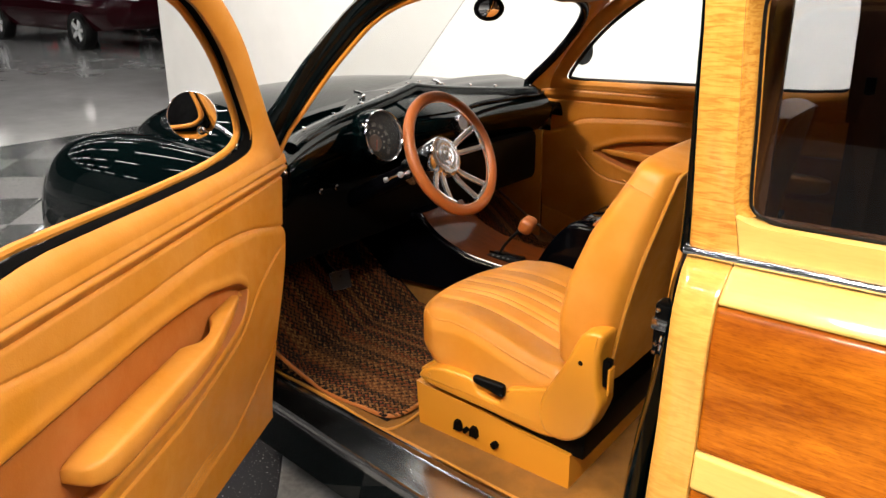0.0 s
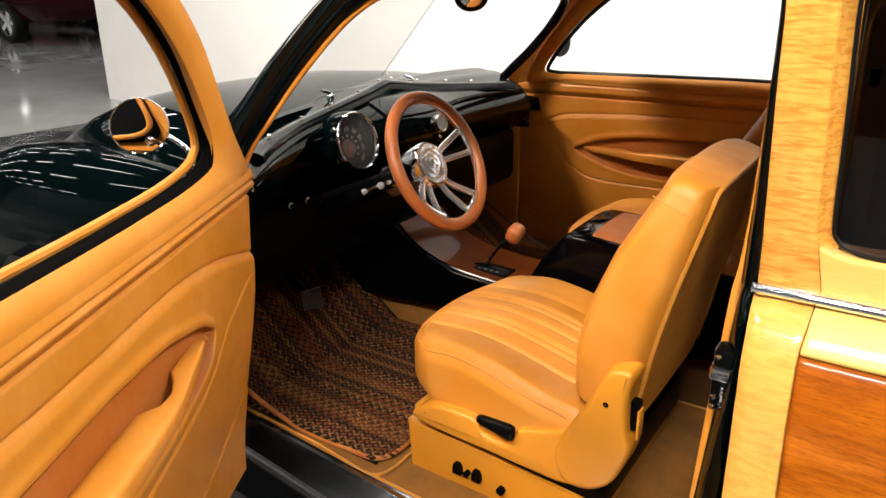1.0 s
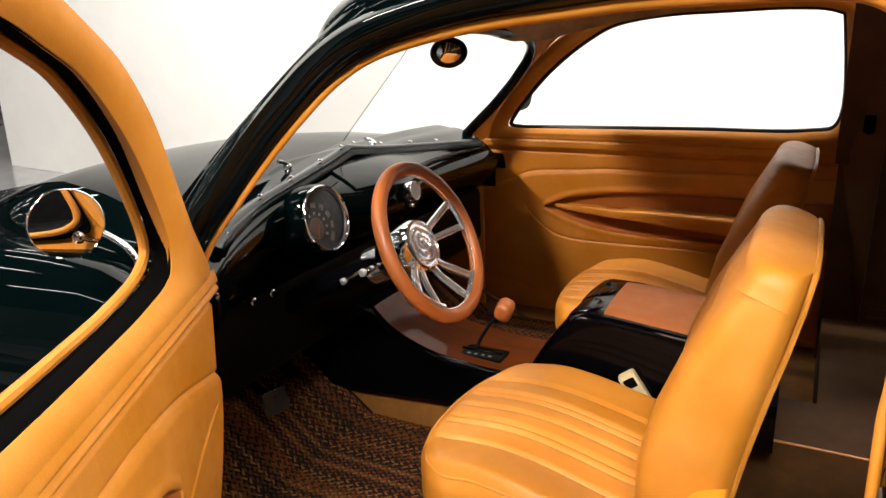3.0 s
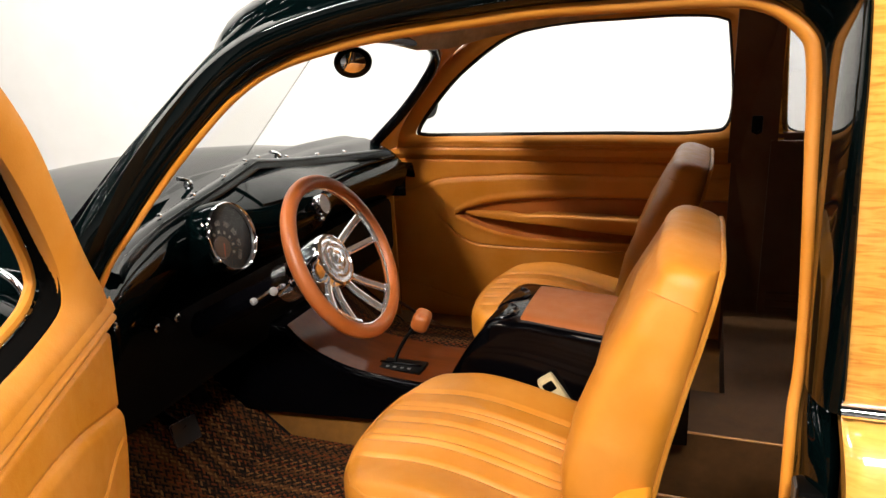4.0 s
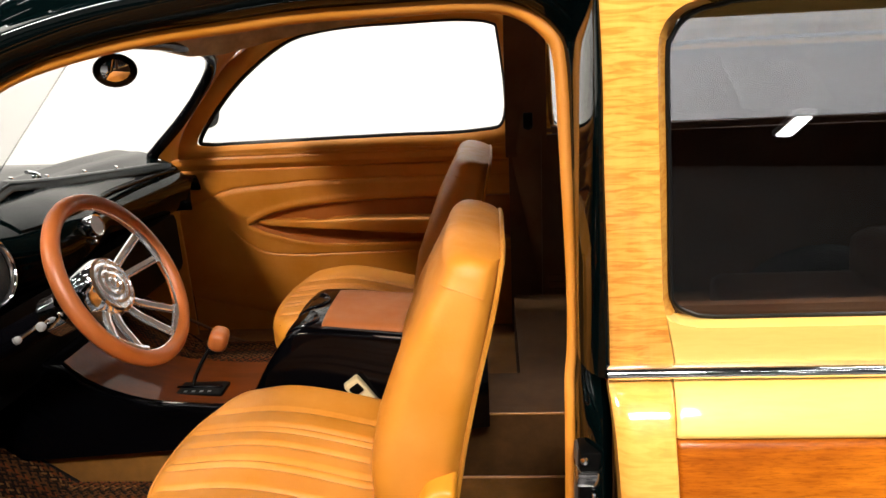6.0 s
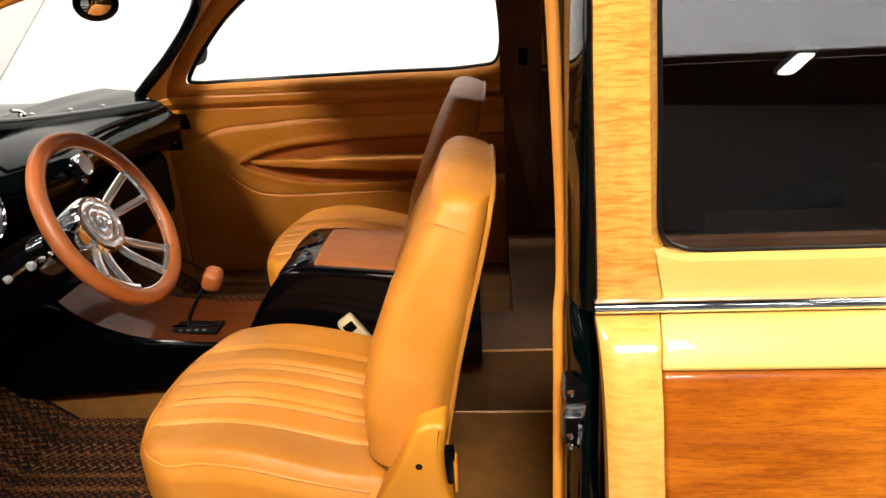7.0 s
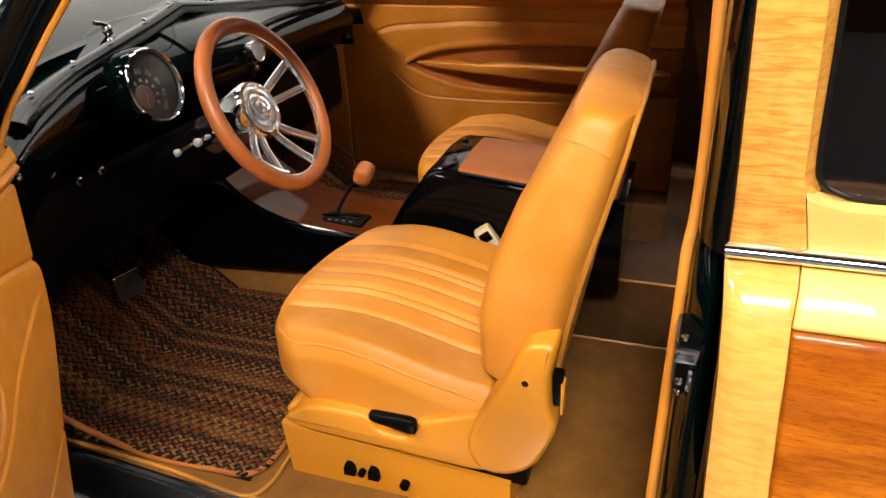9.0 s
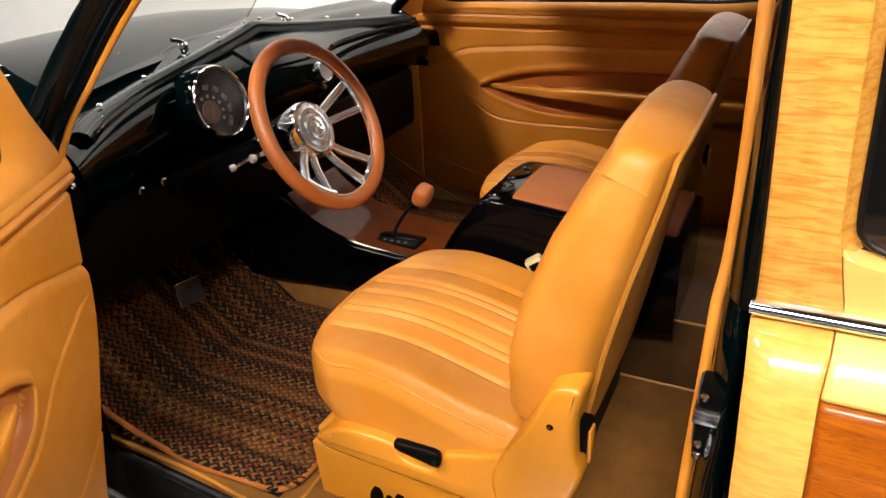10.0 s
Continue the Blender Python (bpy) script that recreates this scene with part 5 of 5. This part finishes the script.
def seat(right, label):
    f = -1 if right else 1
    cy = 0.425

    def at(x, y, z):
        # the passenger's seat is set a little further forward and lower
        return side(x - 0.02 if right else x, y, z - 0.012 * smoothstep(FLOOR, 0.45, z) if right else z, right)

    t = thing("bucket_seat", side(-0.5, cy, FLOOR, right), label, "car seat", "front seats")

    def bend(p):
        # p.x along the cushion from its front, p.y across, p.z up
        u, v = (p.x + 0.23) / 0.46, p.y / 0.26
        x, y, z = -0.525 + p.x, cy + p.y * (0.94 + 0.06 * u), 0.545 + p.z - 0.010 * smoothstep(0.0, 0.26, p.y) * smoothstep(-0.02, 0.05, p.z)
        up = smoothstep(-0.02, 0.05, p.z)
        z += up * (0.016 * math.sin(math.pi * min(1, u * 1.2)) - 0.036 * smoothstep(0.25, 1.0, u) + 0.012 * smoothstep(0.5, 0.85, abs(v)) - 0.016 * smoothstep(0.9, 1.0, abs(v)))
        for c in (-0.54, -0.29, -0.20, 0.0, 0.20, 0.29, 0.54):
            z -= up * 0.0085 * math.exp(-(((v - c) / 0.020) ** 2)) * smoothstep(0.0, 0.12, u)
        x += math.exp(-((u / 0.3) ** 2)) * (0.082 * abs(v) ** 3 - 0.012 + 0.045 * smoothstep(-0.005, -0.076, p.z))
        return at(x, y, z)

    part("seat_cushion", cushion((0.235, 0.262, 0.076), 0.036, 92, bend), TAN, t, "pleated tan leather seat cushion")
    rim = [(0.20, -0.2515), (0.1, -0.2515), (0.0, -0.2515), (-0.1, -0.2515), (-0.17, -0.2515), (-0.20, -0.249), (-0.217, -0.240), (-0.2245, -0.22), (-0.2245, -0.12), (-0.2245, 0.0), (-0.2245, 0.12), (-0.2245, 0.22)]
    part("cushion_piping", tube(spline([bend(Vector((a, b, 0.0655))) for a, b in rim], 6), 0.0026, 6), TAN, t)

    # backrest along a leaning line
    spine = [(0.0, -0.272, 0.595, 0.235, 0.070), (0.15, -0.263, 0.69, 0.247, 0.080), (0.35, -0.245, 0.784, 0.250, 0.078), (0.55, -0.214, 0.888, 0.242, 0.069), (0.72, -0.188, 0.957, 0.229, 0.060), (0.86, -0.168, 1.010, 0.214, 0.052), (0.95, -0.158, 1.040, 0.2, 0.048), (1.0, -0.153, 1.056, 0.19, 0.046)]

    def line(h, col):
        return curve_at([(s[0], s[col]) for s in spine], h)

    rings = []
    for k in range(53):
        h = min(1.0, k / 40) * 0.9
        g = max(0.0, (k - 40) / 12)
        x, z, w, d = line(h, 1), line(h, 2), line(h, 3), line(h, 4)
        if k == 0:
            w, d = w * 0.8, d * 0.7
        round_ = math.sqrt(max(0.0, 1 - g * g))
        cut = d * 0.88 * (1 - round_)
        x, z, w, d = x + 0.010 * g + cut * 0.78, z + 0.032 * math.sin(g * math.pi / 2) - cut * 0.30, w - 0.045 * (1 - round_) - 0.012 * g, d - cut
        ring = []
        e = 0.42 + 0.12 * smoothstep(0.5, 0.9, h) + 0.12 * g
        for q in range(72):
            a = 2 * math.pi * q / 72
            c, s = math.cos(a), math.sin(a)
            lx, ly = math.copysign(abs(c) ** e, c), math.copysign(abs(s) ** e, s)
            px = lx * d
            v = ly
            if lx < 0:  # front face: pleats in the middle, bolsters beside them
                m = smoothstep(0.03, 0.12, h) * (1 - smoothstep(0.55, 0.75, h))
                px += 0.008 * (1 - smoothstep(0.4, 0.8, abs(v))) * m
                for g in (-0.5, -0.25, 0.0, 0.25, 0.5):
                    px += 0.007 * math.exp(-(((v - g) / 0.035) ** 2)) * m
                px += 0.003 * math.exp(-(((h - 0.74) / 0.012) ** 2)) * (1 - smoothstep(0.6, 0.8, abs(v)))
            ring.append(at(x + px * 0.94, cy + v * w, z - px * 0.36))
        rings.append(ring)
    part("backrest", skin(bmesh.new(), rings), TAN, t, "tan leather backrest with a padded head")
    back = []
    for h in (0.02, 0.15, 0.35, 0.55, 0.72, 0.82, 0.90):
        back.append((line(h, 1) + line(h, 4) * 0.83, line(h, 3) * 0.885, line(h, 2) - line(h, 4) * 0.32))
    for g in (0.5, 0.85):
        r_ = math.sqrt(1 - g * g)
        d = line(0.9, 4) * (0.12 + 0.88 * r_)
        cut = line(0.9, 4) - d
        back.append((line(0.9, 1) + 0.010 * g + cut * 0.78 + d * 0.83, (line(0.9, 3) - 0.045 * (1 - r_) - 0.012 * g) * 0.88, line(0.9, 2) + 0.032 * math.sin(g * math.pi / 2) - cut * 0.30 - d * 0.30))
    x, w, z = back[-1]
    trace = [at(a, cy - b, c) for a, b, c in back] + [at(x + 0.002, cy + w * q, z + 0.004) for q in (-0.6, -0.2, 0.2, 0.6)] + [at(a, cy + b, c) for a, b, c in back[::-1]]
    part("backrest_piping", tube(spline(trace, 5), 0.0042, 6, up=(0.9, 0.1, 0.3)), PIPING, t)
    # sewn seams across the sides below the head
    for v in (-1, 1):
        cross = []
        for q in (-0.88, -0.6, -0.2, 0.2, 0.5):
            px = line(0.86, 4) * q
            cross.append(at(line(0.86, 1) + px * 0.94, cy + v * line(0.86, 3) * (0.985 if q < -0.8 else 1.0), line(0.86, 2) - px * 0.36))
        part("head_seam", tube(spline(cross, 4), 0.0008, 6), TAN, t)
    # moulded side trim, recliner cover, lever and base box, on the outer side
    def plate(points, y, thick, r):
        line_ = spline([(x, z, 0) for x, z in points], 5, True)
        k = len(line_)
        area = sum(line_[q - 1].x * line_[q].y - line_[q].x * line_[q - 1].y for q in range(k))
        rings = []
        for inset, depth in ((1.0, 0.0), (0.45, 0.12), (0.12, 0.45), (0.0, 1.0), (0.0, thick / r)):
            ring = []
            for q in range(k):
                d = line_[(q + 1) % k] - line_[q - 1]
                n = Vector((-d.y, d.x, 0)).normalized() * (1 if area > 0 else -1)
                p = line_[q] + n * inset * r
                ring.append(at(p.x, y + depth * r, p.y))
            rings.append(ring)
        return skin(bmesh.new(), rings)

    part("side_trim", plate([(-0.685, 0.470), (-0.655, 0.498), (-0.61, 0.511), (-0.54, 0.514), (-0.517, 0.507), (-0.499, 0.484), (-0.45, 0.480), (-0.432, 0.500), (-0.418, 0.524), (-0.36, 0.545), (-0.311, 0.568), (-0.285, 0.60), (-0.26, 0.58), (-0.26, 0.50), (-0.30, 0.444), (-0.396, 0.441), (-0.47, 0.445), (-0.58, 0.449), (-0.655, 0.455)], 0.150, 0.06, 0.009), TRIMTAN, t, "moulded tan side trim")
    part("front_trim", plate([(-0.690, 0.480), (-0.66, 0.486), (-0.60, 0.486), (-0.60, 0.45), (-0.672, 0.452)], 0.165, 0.50, 0.008), TRIMTAN, t, "moulded tan front trim")
    part("recliner_cover", plate([(-0.314, 0.570), (-0.274, 0.645), (-0.25, 0.70), (-0.234, 0.722), (-0.207, 0.731), (-0.192, 0.720), (-0.199, 0.67), (-0.197, 0.61), (-0.188, 0.575), (-0.200, 0.53), (-0.222, 0.486), (-0.262, 0.457), (-0.305, 0.455), (-0.327, 0.48), (-0.332, 0.52)], 0.137, 0.06, 0.012), TRIMTAN, t, "moulded tan recliner cover")
    part("recliner_screw", lathe([(0.0055, 0), (0.004, 0.002), (0.001, 0.0015)], at(-0.237, 0.137, 0.656), (0, -f, 0), 12), PLASTIC, t)
    part("side_trim_screw", lathe([(0.004, 0), (0.003, 0.002), (0.001, 0.002)], at(-0.648, 0.150, 0.484), (0, -f, 0), 10), PIPING, t)
    part("recliner_slot", slab(at(-0.200, 0.160 if not right else 0.18, 0.605), at(-0.184, 0.18 if not right else 0.160, 0.665), 0.002), PLASTIC, t, "black recliner slot")
    part("slot_cover", slab(at(-0.186, 0.156 if not right else 0.18, 0.590), at(-0.180, 0.18 if not right else 0.156, 0.650), 0.0025), TRIMTAN, t)
    part("seat_lever", cushion((0.043, 0.010, 0.012), 0.008, 6, lambda p: at(-0.467 + p.x, 0.146 + p.y, 0.521 - 0.08 * p.x + p.z * (1.1 + 9 * p.x))), PLASTIC, t, "black plastic seat lever")
    part("seat_frame", slab(at(-0.66, 0.185 if not right else 0.64, 0.39), at(-0.24, 0.64 if not right else 0.185, 0.47), 0.006), PLASTIC, t, "black seat frame")
    base = part("seat_base", prism([at(x, 0.175, z) for x, z in ((-0.706, FLOOR), (-0.268, FLOOR), (-0.268, 0.398), (-0.40, 0.408), (-0.56, 0.424), (-0.69, 0.428), (-0.714, 0.432))], (0, 0.49 * f, 0)), TRIMTAN, t, "flat tan seat base box", False)
    if not right:
        for x in (-0.576, -0.527):
            part("seat_switch", prism([(x + a, 0.175, 0.357 + b) for a, b in ((-0.011, -0.013), (0.011, -0.013), (0.010, 0.004), (0.004, 0.013), (-0.007, 0.013), (-0.010, 0.004))], (0, -0.012, 0)), PLASTIC, base, "black seat switch")
        part("seat_switch", lathe([(0.007, 0), (0.007, 0.012), (0.001, 0.013)], (-0.552, 0.175, 0.352), (0, -1, 0), 14), PLASTIC, base)
        part("seat_switch", lathe([(0.009, 0), (0.009, 0.012), (0.001, 0.013)], (-0.466, 0.175, 0.345), (0, -1, 0), 14), PLASTIC, base)
    return t


seat(False, "tan leather bucket seat behind the steering wheel")
seat(True, "tan leather bucket seat on the passenger side")

# ---- rear of the cabin: its dark brown stands in for shade ----
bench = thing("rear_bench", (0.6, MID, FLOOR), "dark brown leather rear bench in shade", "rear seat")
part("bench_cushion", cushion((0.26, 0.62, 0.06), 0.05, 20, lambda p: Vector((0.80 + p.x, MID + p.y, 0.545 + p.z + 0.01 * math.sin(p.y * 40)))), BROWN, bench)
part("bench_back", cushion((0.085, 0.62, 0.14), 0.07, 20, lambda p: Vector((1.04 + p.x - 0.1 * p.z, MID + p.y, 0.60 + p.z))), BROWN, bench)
# the dark carpet colour stands for shade behind the front seats
part("rear_floor_box", prism([(x, y, FLOOR - 0.01) for x, y in ((-0.48, 0.775), (1.5, 0.775), (1.5, 1.56), (-0.07, 1.56), (-0.07, 0.985), (-0.48, 0.985))], (0, 0, 0.185)), DARKCARPET, wagon, "carpeted box behind the console, coloured dark for the shade there", False)
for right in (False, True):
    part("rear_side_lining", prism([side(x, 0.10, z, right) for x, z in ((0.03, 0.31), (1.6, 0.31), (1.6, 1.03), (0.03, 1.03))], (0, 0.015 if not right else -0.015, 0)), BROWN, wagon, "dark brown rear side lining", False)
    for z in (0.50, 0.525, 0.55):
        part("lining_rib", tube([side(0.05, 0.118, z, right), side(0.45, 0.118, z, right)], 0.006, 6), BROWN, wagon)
outer = [(x, z) for x, z in ((-0.085, 0.95), (1.59, 0.95), (1.59, 1.46), (-0.085, 1.46))]
hole = [(0.033, 1.046), (1.54, 1.046), (1.54, 1.366), (0.022, 1.366)]


def rounded(points, r, n):
    """A four-cornered outline with rounded corners, each of n points."""
    out, k = [], len(points)
    for q in range(k):
        a, b, c = (Vector((*points[(q + d) % k], 0)) for d in (-1, 0, 1))
        p0, p1 = b + (a - b).normalized() * r, b + (c - b).normalized() * r
        out += [(p0 * (1 - t) ** 2 + b * 2 * t * (1 - t) + p1 * t * t) for t in [e / (n - 1) for e in range(n)]]
    return out


def far_lean(p, w):
    return Vector((p.x, 1.640 - w - 0.25 * max(0, p.y - 1.03), p.y))


a, b = rounded(hole, 0.035, 9), rounded(outer, 0.004, 9)
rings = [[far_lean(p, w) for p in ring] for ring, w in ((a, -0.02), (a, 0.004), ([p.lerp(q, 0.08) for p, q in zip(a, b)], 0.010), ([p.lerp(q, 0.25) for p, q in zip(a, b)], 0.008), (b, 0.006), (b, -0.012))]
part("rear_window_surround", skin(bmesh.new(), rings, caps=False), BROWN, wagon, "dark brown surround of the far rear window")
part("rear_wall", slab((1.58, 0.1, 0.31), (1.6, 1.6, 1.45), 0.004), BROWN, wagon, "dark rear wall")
for y, z in ((0.768, FLOOR + 0.004), (0.774, FLOOR + 0.176)):
    part("carpet_binding", tube([(-0.45, y, z), (0.5, y, z)], 0.003, 6), PIPING, wagon, "tan bound carpet edge")

# ---- seat belt buckle, latch and anchor ----
buckle = thing("belt_buckle", (-0.453, 0.69, 0.55), "beige seat belt buckle beside the console", "seat belt")
bm = slab((-0.02, -0.014, -0.045), (0.02, 0.014, 0.045), 0.006)
bmesh.ops.transform(bm, matrix=pose(-0.437, 0.69, 0.590, 0, -33, 15), verts=bm.verts)
part("buckle_body", bm, BUCKLE, buckle)
bm = slab((-0.013, -0.017, 0.012), (0.013, -0.01, 0.036), 0.003)
bmesh.ops.transform(bm, matrix=pose(-0.437, 0.69, 0.590, 0, -33, 15), verts=bm.verts)
part("buckle_button", bm, PLASTIC, buckle, "black release button")
latch = part("latch", slab((-0.034, -0.022, 0.812), (-0.004, 0.014, 0.90), 0.004), PLASTIC, wagon, "black and steel door latch")
part("latch_plate", slab((-0.037, -0.026, 0.856), (-0.010, 0.010, 0.876), 0.003), STEEL, latch, "grey steel latch claw")
part("latch_plate", slab((-0.0365, -0.010, 0.816), (-0.028, 0.013, 0.898), 0.003), DARKSTEEL, latch)
part("latch_bar", tube([(-0.018, -0.025, 0.822), (-0.017, -0.027, 0.836), (-0.016, -0.025, 0.850)], 0.0035, 8), CHROME, latch)
for z in (0.89, 0.83, 0.815):
    part("latch_bolt", lathe([(0.005, 0), (0.004, 0.003), (0.001, 0.004)], (-0.028, -0.022, z), (-0.4, -1, 0), 12), STEEL, latch)
anchor = thing("belt_anchor", (0.0, 1.53, 1.1), "black seat belt anchor on the far pillar", "seat belt")
part("anchor_plate", slab((-0.03, 1.515, 1.06), (0.0, 1.528, 1.11), 0.004), PLASTIC, anchor)
part("anchor_loop", tube([(-0.025, 1.513, 1.065), (-0.015, 1.508, 1.06), (-0.005, 1.513, 1.065)], 0.004, 6), PLASTIC, anchor)

# far door mirror outside the passenger glass
part("far_mirror", lathe([(0.001, 0.04), (0.045, 0.03), (0.055, 0.0), (0.05, -0.01), (0.001, -0.01)], side(-1.15, -0.12, 1.125, True), (-1, 0.2, 0), 28), BLACK, far_door, "round black far door mirror")
# wiper pivots on the cowl
for y in (0.645, 1.045):
    pivot = part("wiper_pivot", lathe([(0.011, -0.012), (0.011, 0.002), (0.008, 0.006), (0.001, 0.007)], (-1.338, y + 0.006, 1.054), (0.25, 0, 1), 16), CHROME, wagon, "chrome wiper pivot")
    part("wiper_arm", sweep([(-1.345, y - 0.022, 1.070), (-1.342, y - 0.008, 1.067), (-1.338, y + 0.006, 1.060)], circle(0.007, 8, 0.005)), CHROME, pivot)

# ---- braided mats ----


def braided_mat(y0, y1, right, label):
    t = thing("floor_mat", (-1.0, (y0 + y1) / 2, FLOOR), label, "floor mat", "braided mats")
    bend_x = -1.20
    def on(s, y, h):
        # s runs forward from the rear edge, over the floor and up the toe board
        x = -0.752 - s
        if x > bend_x:
            return Vector((x, y, FLOOR + 0.012 + h))
        d = bend_x - x
        return Vector((bend_x - d * 0.78 - h * 0.6, y, FLOOR + 0.012 + d * 0.62 + h * 0.8))

    rng = np.random.RandomState(4 if right else 3)
    weaves = [(0, 1, 3), (4, 1, 2), (0, 4, 1), (4, 0, 1), (0, 1, 1), (1, 3, 4), (0, 4, 2), (1, 1, 3), (0, 3, 4), (2, 1, 4)]
    rowstep, step = 0.0150, 0.0092
    verts, faces, mats = [], [], []
    ring = 6
    total = 0.86
    rows = int((y1 - y0) / rowstep)
    for r in range(rows):
        yc = y0 + 0.0075 + r * rowstep
        palette = weaves[rng.randint(len(weaves))]
        drift = rng.rand() * 9
        n = int(total / step)
        for k in range(n):
            s = (k + 0.5) * step
            corner = (0.06 - s, 0.06 - (yc - y0), 0.06 - (y1 - yc))
            if corner[0] > 0 and (corner[1] > 0 and corner[0] ** 2 + corner[1] ** 2 > 0.0036):
                continue
            if int((s * 5 + drift)) != int(((s - step) * 5 + drift)) and rng.rand() < 0.3:
                palette = weaves[rng.randint(len(weaves))]
            for half in (-1, 1):
                shade = palette[(k * 2 + (half > 0)) % 3]
                c = yc + half * rowstep * 0.25
                so = s + (step * 0.5 if half > 0 else 0)
                ang = half * 0.62
                lw, ll, lh = 0.0036, 0.0112, 0.0066 + 0.001 * rng.rand()
                first = len(verts)
                for q, (lift, size) in enumerate(((-0.2, 0.75), (0.35, 1.0), (0.85, 0.6))):
                    for a in range(ring):
                        px, py = ll * size * math.cos(a * math.pi / 3), lw * size * math.sin(a * math.pi / 3)
                        verts.append(tuple(on(so + px * math.cos(ang) - py * math.sin(ang), c + px * math.sin(ang) + py * math.cos(ang), lh * lift)))
                for q in range(2):
                    for a in range(ring):
                        b = (a + 1) % ring
                        faces.append((first + q * ring + a, first + q * ring + b, first + (q + 1) * ring + b, first + (q + 1) * ring + a))
                        mats.append(shade)
                faces.append(tuple(first + 2 * ring + a for a in range(ring)))
                mats.append(shade)
    base_off = BASE[t]
    me = bpy.data.meshes.new("braid")
    me.from_pydata([tuple(Vector(v) - base_off) for v in verts], [], faces)
    for m in BRAIDS:
        me.materials.append(m)
    me.polygons.foreach_set("material_index", mats)
    me.polygons.foreach_set("use_smooth", [True] * len(faces))
    ob = new("braid", me)
    ob.parent = t
    tagged(ob, "brown, rust and black braided cords", kind="stuff")
    w = y1 - y0
    backing = [[on(s, y0 + w * k / 6, -0.004) for k in range(7)] for s in (0.02, 0.2, 0.42, 0.44, 0.6, total)]
    part("backing", sheet(backing, 0.006, (0.3, 0, 1)), BRAIDS[0], t)
    border = [on(total, y0, 0), on(0.6, y0, 0), on(0.3, y0, 0), on(0.1, y0, 0), on(0.045, y0 + 0.004, 0), on(0.015, y0 + 0.02, 0), on(0.002, y0 + 0.06, 0), on(0, y0 + 0.15, 0), on(0, y1 - 0.05, 0), on(0.02, y1, 0), on(0.3, y1, 0), on(total, y1, 0)]
    border = border[6:] if right else border[:10]
    part("bound_edge", tube(spline(border, 5), 0.006, 8), BROWN if right else RUST, t, "brown bound edge")


braided_mat(0.122, 0.748, False, "braided brown and rust floor mat before the driver seat")
braided_mat(1.03, 1.58, True, "braided brown and rust floor mat before the passenger seat")
